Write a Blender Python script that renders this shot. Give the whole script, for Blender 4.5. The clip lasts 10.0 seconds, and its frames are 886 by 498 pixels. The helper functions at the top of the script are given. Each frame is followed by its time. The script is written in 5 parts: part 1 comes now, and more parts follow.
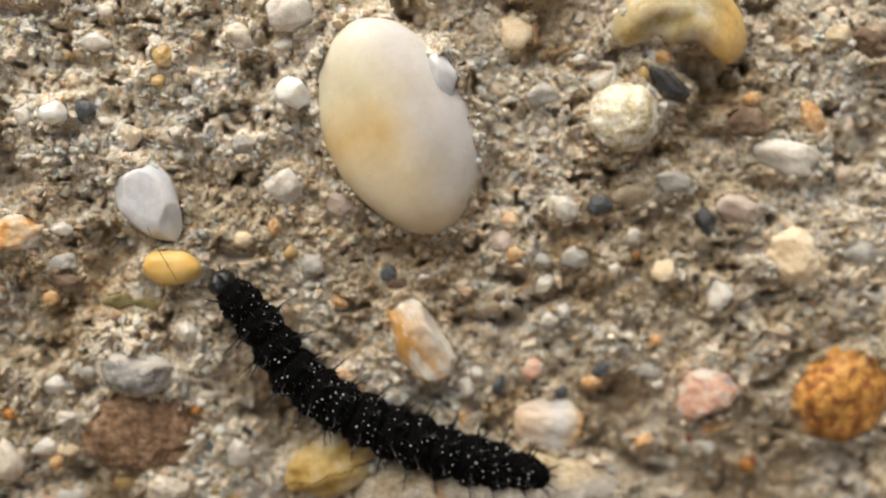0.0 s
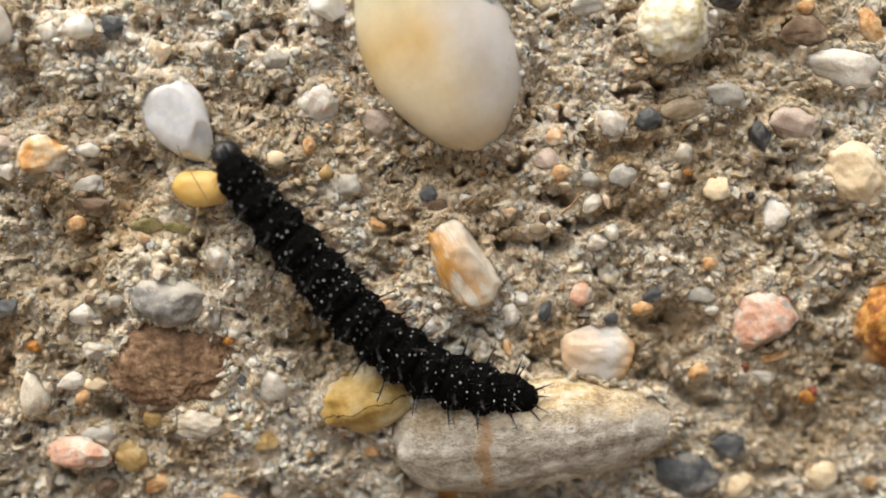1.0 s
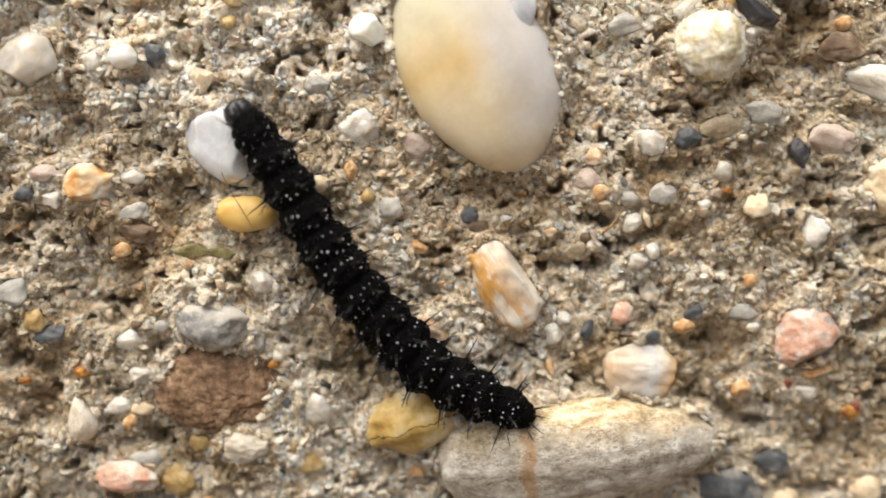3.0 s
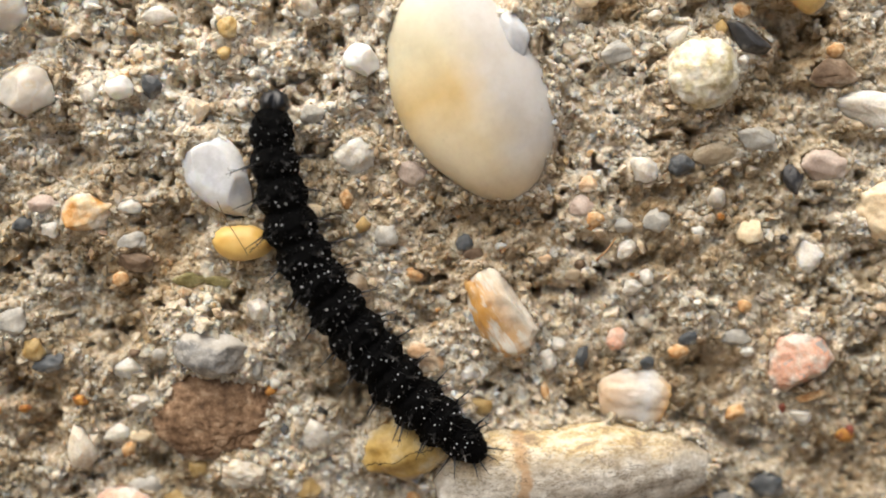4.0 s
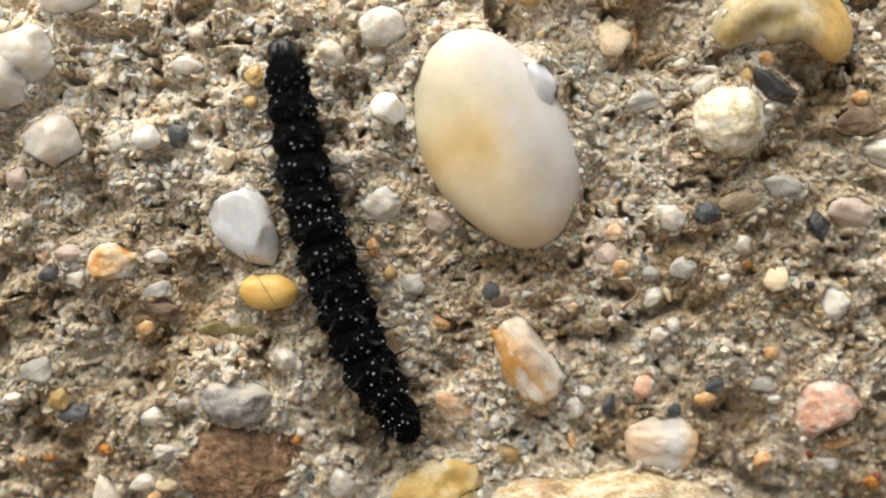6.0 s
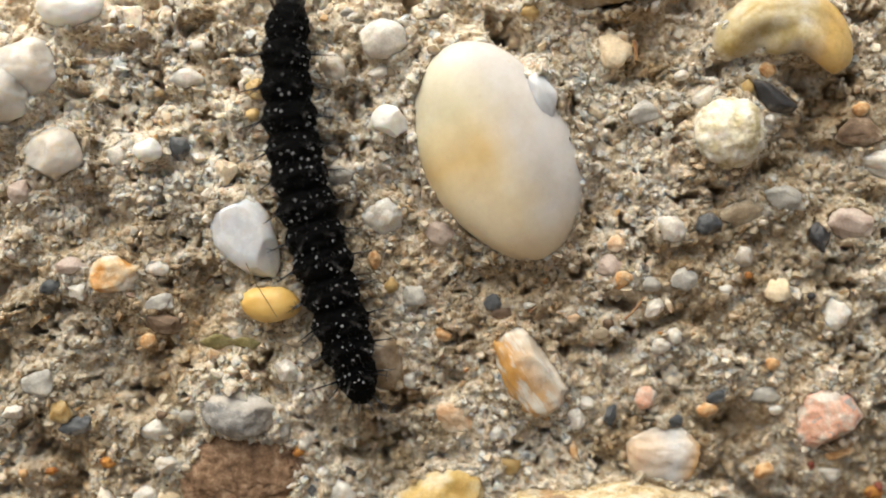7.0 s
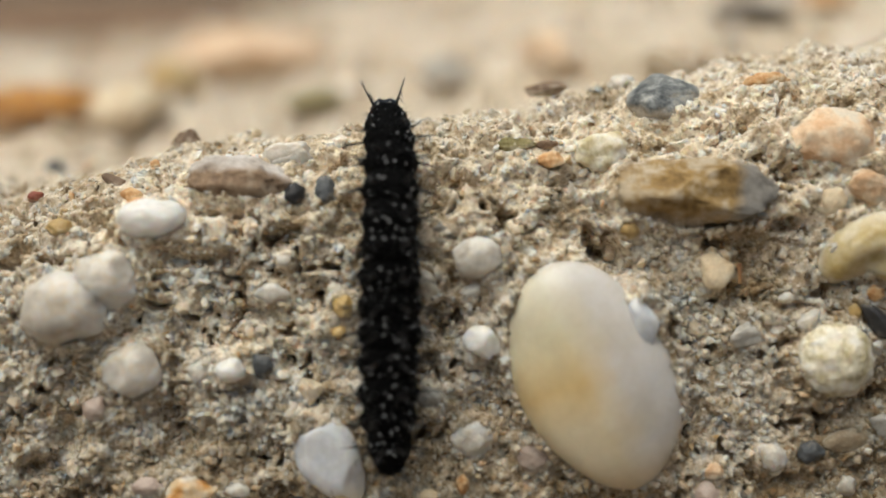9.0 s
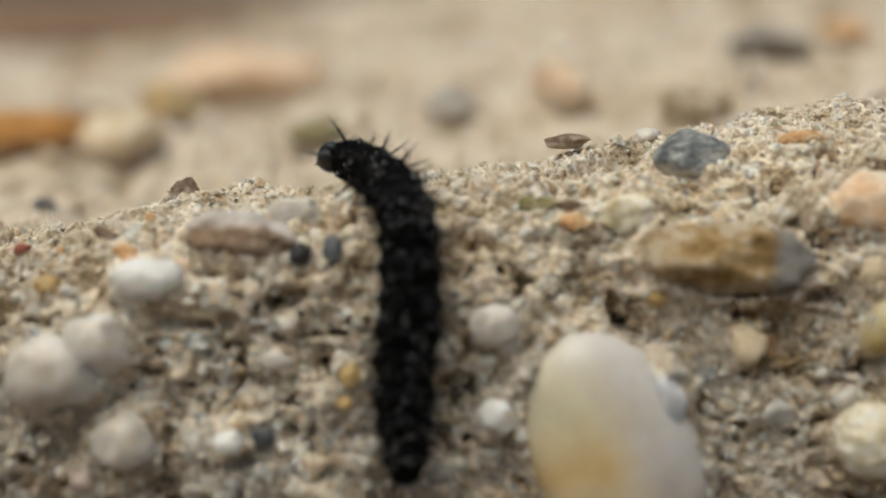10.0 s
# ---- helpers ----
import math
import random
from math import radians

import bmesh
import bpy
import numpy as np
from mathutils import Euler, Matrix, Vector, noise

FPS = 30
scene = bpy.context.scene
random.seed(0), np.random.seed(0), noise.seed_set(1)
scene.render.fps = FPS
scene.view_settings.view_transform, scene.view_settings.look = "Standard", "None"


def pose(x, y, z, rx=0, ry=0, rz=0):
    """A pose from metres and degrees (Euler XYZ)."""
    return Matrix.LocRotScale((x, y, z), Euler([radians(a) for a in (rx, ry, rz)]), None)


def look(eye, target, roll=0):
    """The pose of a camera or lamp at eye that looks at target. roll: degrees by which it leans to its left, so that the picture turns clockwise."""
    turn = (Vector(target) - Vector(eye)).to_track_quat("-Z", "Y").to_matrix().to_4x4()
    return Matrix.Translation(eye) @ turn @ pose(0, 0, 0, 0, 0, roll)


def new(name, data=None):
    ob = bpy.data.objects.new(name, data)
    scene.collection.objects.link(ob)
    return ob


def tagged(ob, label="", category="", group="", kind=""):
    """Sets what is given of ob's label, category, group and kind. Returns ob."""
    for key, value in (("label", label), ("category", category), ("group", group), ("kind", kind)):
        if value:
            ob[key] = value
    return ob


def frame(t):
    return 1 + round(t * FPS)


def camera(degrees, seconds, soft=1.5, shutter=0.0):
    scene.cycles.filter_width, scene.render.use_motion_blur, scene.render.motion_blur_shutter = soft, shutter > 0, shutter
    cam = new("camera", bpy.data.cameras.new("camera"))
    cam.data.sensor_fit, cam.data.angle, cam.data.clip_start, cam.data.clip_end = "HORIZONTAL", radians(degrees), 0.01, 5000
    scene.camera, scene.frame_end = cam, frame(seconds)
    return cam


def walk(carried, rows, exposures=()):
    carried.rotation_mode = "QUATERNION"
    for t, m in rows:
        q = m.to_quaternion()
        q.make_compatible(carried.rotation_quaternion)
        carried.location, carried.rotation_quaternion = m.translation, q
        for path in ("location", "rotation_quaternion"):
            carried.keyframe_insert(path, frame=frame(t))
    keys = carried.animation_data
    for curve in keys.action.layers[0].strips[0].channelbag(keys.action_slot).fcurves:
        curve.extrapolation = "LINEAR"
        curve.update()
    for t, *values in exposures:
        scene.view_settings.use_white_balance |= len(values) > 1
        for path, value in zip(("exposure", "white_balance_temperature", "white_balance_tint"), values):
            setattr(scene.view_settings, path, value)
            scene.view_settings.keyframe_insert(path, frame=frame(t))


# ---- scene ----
# The face of a concrete step, leaning back 13 degrees: x along it, y up it, z out of it.
FACE = Matrix.Translation((0, 0, 0.125)) @ pose(0, 0, 0, 77, 0, 0)
MM = 0.001

cam = camera(40.0, 10.0, soft=1.8)
cam.data.dof.use_dof = True
cam.data.dof.focus_distance = 0.1183
cam.data.dof.aperture_fstop = 7.2
PATH = [
    (0.0, FACE @ pose(0.0000, 0.0000, 0.1225, -4.30, -3.06, 0.11)),
    (0.5, FACE @ pose(0.0004, -0.0077, 0.1196, -3.43, -2.54, -0.09)),
    (1.0, FACE @ pose(-0.0021, -0.0121, 0.1175, -2.41, -2.22, -0.65)),
    (1.5, FACE @ pose(-0.0059, -0.0135, 0.1168, -2.38, -1.76, -0.76)),
    (2.0, FACE @ pose(-0.0055, -0.0132, 0.1175, -2.17, -1.64, -1.01)),
    (2.5, FACE @ pose(-0.0051, -0.0123, 0.1177, -2.10, -1.55, -1.28)),
    (4.0, FACE @ pose(-0.0032, -0.0075, 0.1189, -2.25, -1.10, -1.82)),
    (4.5, FACE @ pose(-0.0041, -0.0078, 0.1188, -1.68, -1.03, -1.83)),
    (5.0, FACE @ pose(-0.0046, -0.0057, 0.1192, -2.11, -0.93, -1.90)),
    (5.5, FACE @ pose(-0.0055, -0.0049, 0.1187, -1.56, -1.03, -1.88)),
    (7.0, FACE @ pose(-0.0065, -0.0041, 0.1187, -0.99, -1.42, -2.09)),
    (7.5, FACE @ pose(-0.0083, -0.0009, 0.1178, -0.27, -1.42, -1.97)),
    (7.65, FACE @ pose(-0.0081, 0.0050, 0.1174, -0.80, -1.00, -1.96)),
    (7.8, FACE @ pose(-0.0077, 0.0099, 0.1172, -1.26, -0.62, -1.97)),
    (8.0, FACE @ pose(-0.0082, 0.0125, 0.1165, -1.50, -0.61, -1.89)),
    (8.5, FACE @ pose(-0.0086, 0.0149, 0.1168, -1.28, -0.65, -1.68)),
    (9.0, FACE @ pose(-0.0146, 0.0175, 0.1133, -1.18, -1.41, -1.05)),
    (9.5, FACE @ pose(-0.0153, 0.0221, 0.1090, -1.29, -1.51, -0.54)),
    (10.0, FACE @ pose(-0.0168, 0.0235, 0.1059, -1.35, -1.98, -0.08)),
]
walk(cam, PATH, exposures=((0.0, -0.45, 6800, 8), (2.0, -0.05, 6720, 8), (4.5, -0.19, 6680, 8), (5.5, -0.24, 6660, 7), (7.5, -0.36, 6680, 6), (7.7, -0.60, 6660, 6), (8.0, -0.79, 6640, 6), (9.0, -0.95, 6560, 4), (10.0, -1.24, 6540, 4)))

# ---- light: a bright, softly veiled sky, the sun high over the left shoulder ----
SUN = Vector((-0.26, -0.20, 0.945)).normalized()
world = bpy.data.worlds.new("sky")
scene.world = world
world.use_nodes = True
sky = world.node_tree.nodes.new("ShaderNodeTexSky")
sky.sky_type, sky.sun_disc = "NISHITA", False
sky.dust_density, sky.ozone_density = 7.0, 0.5
sky.sun_elevation = math.asin(SUN.z)
sky.sun_rotation = math.atan2(SUN.x, SUN.y)
back = world.node_tree.nodes["Background"]
back.inputs["Strength"].default_value = 0.14
world.node_tree.links.new(sky.outputs["Color"], back.inputs["Color"])
lamp = bpy.data.lights.new("sun", "SUN")
lamp.energy, lamp.angle, lamp.color = 4.6, radians(66), (1.0, 0.97, 0.92)
sun = new("sun", lamp)
sun.matrix_world = look((0, 0, 2), Vector((0, 0, 2)) - SUN)


# ---- materials ----
def nodes_of(name):
    m = bpy.data.materials.new(name)
    m.use_nodes = True
    t = m.node_tree
    return m, t, t.nodes["Principled BSDF"]


def add(t, kind, **values):
    n = t.nodes.new("ShaderNode" + kind)
    for k, v in values.items():
        n.inputs[k.replace("_", " ")].default_value = v
    return n


def ramp(t, source, stops, sharp=False):
    r = t.nodes.new("ShaderNodeValToRGB")
    r.color_ramp.interpolation = "CONSTANT" if sharp else "LINEAR"
    e = r.color_ramp.elements
    while len(e) < len(stops):
        e.new(0.5)
    for el, (p, c) in zip(e, stops):
        el.position, el.color = p, (*c, 1)
    t.links.new(source, r.inputs["Fac"])
    return r.outputs["Color"]


def mix(t, a, b, fac, kind="MIX"):
    m = t.nodes.new("ShaderNodeMix")
    m.data_type, m.blend_type = "RGBA", kind
    for sock, v in ((m.inputs[0], fac), (m.inputs[6], a), (m.inputs[7], b)):
        if isinstance(v, (int, float)):
            sock.default_value = v
        elif isinstance(v, tuple):
            sock.default_value = (*v, 1)
        else:
            t.links.new(v, sock)
    return m.outputs[2]


def noise_fac(t, scale, detail=4, rough=0.6, stretch=None):
    c = t.nodes.new("ShaderNodeTexCoord")
    src = c.outputs["Object"]
    if stretch:
        mp = t.nodes.new("ShaderNodeMapping")
        mp.inputs["Scale"].default_value = stretch
        t.links.new(src, mp.inputs["Vector"])
        src = mp.outputs["Vector"]
    n = add(t, "TexNoise", Scale=scale, Detail=detail, Roughness=rough)
    t.links.new(src, n.inputs["Vector"])
    return n.outputs["Fac"]


def bump(t, bsdf, source, height, strength=0.6):
    b = add(t, "Bump", Strength=strength, Distance=height)
    t.links.new(source, b.inputs["Height"])
    t.links.new(b.outputs["Normal"], bsdf.inputs["Normal"])


def speckle(t, col, scale, low, high, colour, strength=1.0):
    f = ramp(t, noise_fac(t, scale, 5, 0.7), ((low, (0, 0, 0)), (high, (strength, strength, strength))))
    return mix(t, col, colour, f)


def cement_rim(t, col, low=0.52, high=0.80, strength=0.9):
    """Cement paste that clings raggedly round the lower edge of a set pebble."""
    c = t.nodes.new("ShaderNodeTexCoord")
    sep = t.nodes.new("ShaderNodeSeparateXYZ")
    t.links.new(c.outputs["Generated"], sep.inputs[0])
    wob = t.nodes.new("ShaderNodeMath")
    wob.operation = "MULTIPLY_ADD"
    wob.inputs[1].default_value = 0.55
    t.links.new(noise_fac(t, 620, 6, 0.7), wob.inputs[0])
    t.links.new(sep.outputs["Z"], wob.inputs[2])
    edge = ramp(t, wob.outputs[0], ((min(low + 0.275, 0.98), (strength,) * 3), (min(high + 0.275, 1.0), (0, 0, 0))))
    paste = ramp(t, noise_fac(t, 1500, 5, 0.75), ((0.35, (0.40, 0.33, 0.24)), (0.65, (0.70, 0.63, 0.53))))
    return mix(t, col, paste, edge)


def stone(name, stops, size=2.0, rough=0.55, relief=0.05, milky=0.4, stretch=None, dirt=0.25, film=0.25, rim=0.55):
    """A stone whose colours shift over patches of size mm, with grain, grime and fine relief."""
    m, t, b = nodes_of(name)
    patch = ramp(t, noise_fac(t, 1000 / size, 3, 0.55, stretch), stops)
    grain = ramp(t, noise_fac(t, 4200, 3, 0.7), ((0.3, (0.80, 0.78, 0.75)), (0.7, (1.08, 1.07, 1.06))))
    col = mix(t, patch, grain, 1.0, "MULTIPLY")
    grime = ramp(t, noise_fac(t, 480, 5, 0.7), ((0.52, (0, 0, 0)), (0.70, (1, 1, 1))))
    soft = t.nodes.new("ShaderNodeMath")
    soft.operation = "MULTIPLY"
    soft.inputs[1].default_value = dirt
    t.links.new(grime, soft.inputs[0])
    info = t.nodes.new("ShaderNodeObjectInfo")
    shade = ramp(t, info.outputs["Random"], ((0.0, (0.84, 0.83, 0.81)), (1.0, (1.02, 1.01, 1.0))))
    col = mix(t, col, shade, 1.0, "MULTIPLY")
    col = mix(t, col, (0.36, 0.30, 0.21), soft.outputs[0])
    # a thin film of cement still clings to it
    col = speckle(t, col, 390, 0.53, 0.64, (0.66, 0.61, 0.51), film)
    t.links.new(cement_rim(t, col, 0.42, 0.58, rim), b.inputs["Base Color"])
    b.inputs["Roughness"].default_value = rough
    if milky:
        b.inputs["Subsurface Weight"].default_value = milky
        b.inputs["Subsurface Radius"].default_value = (1.0, 0.8, 0.6)
        b.inputs["Subsurface Scale"].default_value = 0.0015
    bump(t, b, noise_fac(t, 2200, 5, 0.7), relief * MM)
    return m


STONES = {
    "white": stone("white_stone", ((0.34, (0.60, 0.57, 0.51)), (0.5, (0.74, 0.71, 0.655)), (0.66, (0.84, 0.82, 0.78))), 2.0, 0.32, 0.04, 0.75, dirt=0.05, film=0.04, rim=0.12),
    "quartz": stone("quartz_stone", ((0.3, (0.66, 0.56, 0.42)), (0.5, (0.78, 0.73, 0.64)), (0.7, (0.84, 0.81, 0.75))), 3.0, 0.32, 0.04, 0.6, dirt=0.08, film=0.06, rim=0.2),
    "grey": stone("grey_stone", ((0.3, (0.36, 0.355, 0.33)), (0.7, (0.60, 0.585, 0.54))), 1.6, 0.6, 0.06),
    "slate": stone("slate_stone", ((0.3, (0.055, 0.065, 0.075)), (0.7, (0.14, 0.15, 0.16))), 1.4, 0.6, 0.06, dirt=0.3, film=0.25),
    "black": stone("black_stone", ((0.3, (0.018, 0.018, 0.02)), (0.7, (0.05, 0.05, 0.055))), 1.4, 0.5, 0.06, dirt=0.1, film=0.15),
    "orange": stone("orange_stone", ((0.36, (0.58, 0.29, 0.11)), (0.5, (0.72, 0.45, 0.22)), (0.64, (0.80, 0.62, 0.40))), 1.0, 0.75, 0.12, 0.15, dirt=0.2, film=0.15),
    "honey": stone("honey_stone", ((0.3, (0.62, 0.40, 0.12)), (0.7, (0.66, 0.54, 0.32))), 3.0, 0.4, 0.04, 0.3, dirt=0.15, film=0.1),
    "ochre": stone("ochre_stone", ((0.3, (0.40, 0.26, 0.09)), (0.7, (0.58, 0.43, 0.20))), 1.6, 0.55, 0.05),
    "amber": stone("amber_stone", ((0.38, (0.74, 0.38, 0.12)), (0.50, (0.82, 0.62, 0.38)), (0.62, (0.88, 0.80, 0.68))), 2.6, 0.4, 0.05, 0.3, dirt=0.15, film=0.1),
    "cream": stone("cream_stone", ((0.3, (0.78, 0.60, 0.38)), (0.65, (0.92, 0.82, 0.62))), 3.0, 0.5, 0.04, 0.2, dirt=0.15, film=0.15),
    "sponge": stone("chalky_stone", ((0.36, (0.62, 0.54, 0.32)), (0.5, (0.92, 0.86, 0.68)), (0.6, (0.97, 0.94, 0.84))), 1.6, 0.8, 0.22, dirt=0.15, film=0.1),
    "tan": stone("tan_stone", ((0.3, (0.30, 0.23, 0.15)), (0.7, (0.46, 0.39, 0.28))), 1.8, 0.65, 0.07),
    "olive": stone("mossy_crust", ((0.3, (0.15, 0.13, 0.04)), (0.7, (0.34, 0.30, 0.15))), 1.0, 0.9, 0.25),
    "brown": stone("brown_stone", ((0.3, (0.12, 0.075, 0.045)), (0.7, (0.30, 0.21, 0.14))), 1.3, 0.7, 0.10, dirt=0.4),
    "rust": stone("rusty_stone", ((0.38, (0.28, 0.10, 0.03)), (0.48, (0.50, 0.22, 0.04)), (0.6, (0.66, 0.36, 0.09))), 1.1, 0.75, 0.22, dirt=0.1, film=0.1),
    "red": stone("red_stone", ((0.3, (0.22, 0.05, 0.03)), (0.7, (0.38, 0.12, 0.07))), 1.2, 0.6, 0.05, dirt=0.1, film=0.15),
    "rose": stone("rosy_stone", ((0.3, (0.50, 0.38, 0.32)), (0.7, (0.64, 0.56, 0.50))), 1.8, 0.5, 0.06, 0.15),
    "dusk": stone("dusky_stone", ((0.35, (0.16, 0.155, 0.15)), (0.6, (0.30, 0.29, 0.27))), 2.0, 0.7, 0.1),
    "pink": stone("pink_granite", ((0.34, (0.44, 0.42, 0.40)), (0.40, (0.84, 0.46, 0.33)), (0.52, (0.80, 0.58, 0.47)), (0.62, (0.82, 0.76, 0.70))), 1.7, 0.55, 0.10, dirt=0.15, film=0.2),
    "peach": stone("peach_stone", ((0.36, (0.74, 0.46, 0.26)), (0.5, (0.84, 0.64, 0.44)), (0.62, (0.90, 0.78, 0.62))), 2.4, 0.6, 0.12, 0.1, dirt=0.15, film=0.3),
}
LOOKS = {
    "white": "white", "quartz": "milky white quartz", "grey": "pale grey", "slate": "dark slate-grey", "black": "black",
    "orange": "orange", "honey": "honey-yellow translucent", "ochre": "ochre", "amber": "amber and white", "cream": "cream-coloured",
    "sponge": "chalky pitted cream", "tan": "tan", "olive": "mossy olive", "brown": "dark brown", "rust": "rusty orange-brown",
    "red": "dark red", "rose": "pale rosy grey", "dusk": "dusky grey", "pink": "pink granite", "peach": "peach-coloured",
}


def patches(t, col, places, colour, strength):
    """Tints with soft ragged edges at the given places of the face (x, y, radius in mm)."""
    c = t.nodes.new("ShaderNodeTexCoord")
    total = None
    for x, y, r in places:
        d = t.nodes.new("ShaderNodeVectorMath")
        d.operation = "DISTANCE"
        d.inputs[1].default_value = (x * MM, y * MM, -3 * MM)
        t.links.new(c.outputs["Object"], d.inputs[0])
        m = t.nodes.new("ShaderNodeMapRange")
        m.interpolation_type = "SMOOTHSTEP"
        m.inputs["From Min"].default_value, m.inputs["From Max"].default_value = 1.35 * r * MM, 0.3 * r * MM
        t.links.new(d.outputs["Value"], m.inputs["Value"])
        if total is None:
            total = m.outputs["Result"]
        else:
            a = t.nodes.new("ShaderNodeMath")
            a.operation = "MAXIMUM"
            t.links.new(total, a.inputs[0])
            t.links.new(m.outputs["Result"], a.inputs[1])
            total = a.outputs[0]
    ragged = ramp(t, noise_fac(t, 260, 5, 0.7), ((0.35, (0.15, 0.15, 0.15)), (0.6, (1, 1, 1))))
    f = t.nodes.new("ShaderNodeMath")
    f.operation = "MULTIPLY"
    t.links.new(total, f.inputs[0])
    t.links.new(ragged, f.inputs[1])
    g = t.nodes.new("ShaderNodeMath")
    g.operation = "MULTIPLY"
    g.inputs[1].default_value = strength
    t.links.new(f.outputs[0], g.inputs[0])
    return mix(t, col, colour, g.outputs[0], "MULTIPLY")


BROWN = ((-10, -20, 6), (-24, -36, 6), (40, -36, 7), (25, 3, 6), (9, -5, 6), (-5, -7, 6), (4, -13, 9), (22, -9, 8), (14, -24, 5), (-34, -8, 6), (30, -24, 8), (22, 1, 5), (35, 9, 6), (17, 14, 5), (-31, -14, 6), (-42, -26, 7), (-7, -3, 5))
# shade of the lower face, hollows and caterpillar's surroundings, painted as dark tints
SHADED = ((-38, -24, 10), (-31, -12, 8), (-46, -14, 9), (-30, -36, 9), (-47, -36, 9), (39, -31, 9), (45, -20, 8), (31, -39, 8), (38, 5, 7), (24, -12, 6), (-14, -13, 6), (3, -9, 7), (31, 2, 7), (36, -4, 7), (-11, -6, 6), (-21, -14, 5), (17, 12, 5), (27, -7, 8), (31, -13, 8), (20, -11, 7), (-15, -5, 6), (-22, -9, 5), (14, -30, 7), (22, -26, 7), (-10, -26, 6))
# pale lime crust, and on the nose also the stronger light painted in
LIME_AND_LIT = ((-25, -17, 5), (-26, -18, 7), (-14, 19, 9), (4, 22, 8), (-40, 14, 8), (22, 26, 9), (-20, -32, 5), (20, -34, 6), (-28, 8, 6), (10, 27, 9), (14, 12, 6), (30, 22, 8), (-20, 22, 9), (-2, 20, 7), (-34, 22, 8), (18, 28, 9))


# Brown stains, then painted shade, then lime crust with a painted brighter nose.
def weathered(t, col):
    col = patches(t, col, BROWN, (0.62, 0.48, 0.31), 0.6)
    col = patches(t, col, SHADED, (0.50, 0.44, 0.33), 0.85)
    return patches(t, col, LIME_AND_LIT, (1.24, 1.23, 1.20), 1.0)


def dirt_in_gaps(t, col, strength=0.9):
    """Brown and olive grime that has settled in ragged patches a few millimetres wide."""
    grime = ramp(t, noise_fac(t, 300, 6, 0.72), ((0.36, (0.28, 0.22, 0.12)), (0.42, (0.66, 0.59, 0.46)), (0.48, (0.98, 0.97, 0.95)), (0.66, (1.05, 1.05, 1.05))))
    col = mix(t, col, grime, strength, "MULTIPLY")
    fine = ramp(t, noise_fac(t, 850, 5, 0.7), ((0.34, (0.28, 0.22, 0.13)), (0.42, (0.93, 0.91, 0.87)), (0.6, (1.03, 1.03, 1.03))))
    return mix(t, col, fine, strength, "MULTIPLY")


def sand_cells(t, scale, stops, wobble=0.0005):
    """A colour of its own for each grain that shows in the cut face of the paste."""
    c = t.nodes.new("ShaderNodeTexCoord")
    w = add(t, "TexNoise", Scale=1600.0, Detail=3.0, Roughness=0.6)
    t.links.new(c.outputs["Object"], w.inputs["Vector"])
    shift = t.nodes.new("ShaderNodeVectorMath")
    shift.operation = "MULTIPLY_ADD"
    shift.inputs[1].default_value = (wobble,) * 3
    t.links.new(w.outputs["Color"], shift.inputs[0])
    t.links.new(c.outputs["Object"], shift.inputs[2])
    cell = add(t, "TexVoronoi", Scale=float(scale))
    t.links.new(shift.outputs[0], cell.inputs["Vector"])
    sep = t.nodes.new("ShaderNodeSeparateColor")
    t.links.new(cell.outputs["Color"], sep.inputs[0])
    return ramp(t, sep.outputs[0], stops)


def concrete_material():
    m, t, b = nodes_of("weathered_concrete")
    wide = ramp(t, noise_fac(t, 75, 4, 0.6), ((0.3, (0.66, 0.61, 0.52)), (0.5, (0.80, 0.76, 0.69)), (0.7, (0.88, 0.86, 0.82))))
    grit = ramp(t, noise_fac(t, 1700, 5, 0.75), ((0.32, (0.60, 0.53, 0.44)), (0.50, (0.97, 0.96, 0.94)), (0.7, (1.1, 1.1, 1.09))))
    col = mix(t, wide, grit, 1.0, "MULTIPLY")
    small = sand_cells(t, 1750, ((0.0, (0.42, 0.34, 0.25)), (0.12, (0.66, 0.57, 0.46)), (0.3, (0.92, 0.86, 0.78)), (0.6, (1.0, 0.96, 0.90)), (0.85, (1.12, 1.10, 1.07)), (0.95, (0.74, 0.72, 0.70)), (1.0, (0.9, 0.68, 0.5))))
    col = mix(t, col, small, 0.85, "MULTIPLY")
    large = sand_cells(t, 800, ((0.0, (0.70, 0.62, 0.52)), (0.2, (0.95, 0.90, 0.82)), (0.7, (1.03, 1.0, 0.96)), (1.0, (1.1, 1.09, 1.08))), 0.0012)
    col = mix(t, col, large, 0.7, "MULTIPLY")
    col = speckle(t, col, 1250, 0.62, 0.67, (0.06, 0.045, 0.03), 0.9)
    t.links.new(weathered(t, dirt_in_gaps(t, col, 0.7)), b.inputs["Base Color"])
    b.inputs["Roughness"].default_value = 0.85
    b.inputs["Subsurface Weight"].default_value = 0.6
    b.inputs["Subsurface Radius"].default_value = (1.0, 0.8, 0.6)
    b.inputs["Subsurface Scale"].default_value = 0.0006
    bump(t, b, noise_fac(t, 2300, 8, 0.8), 0.3 * MM, 0.7)
    return m


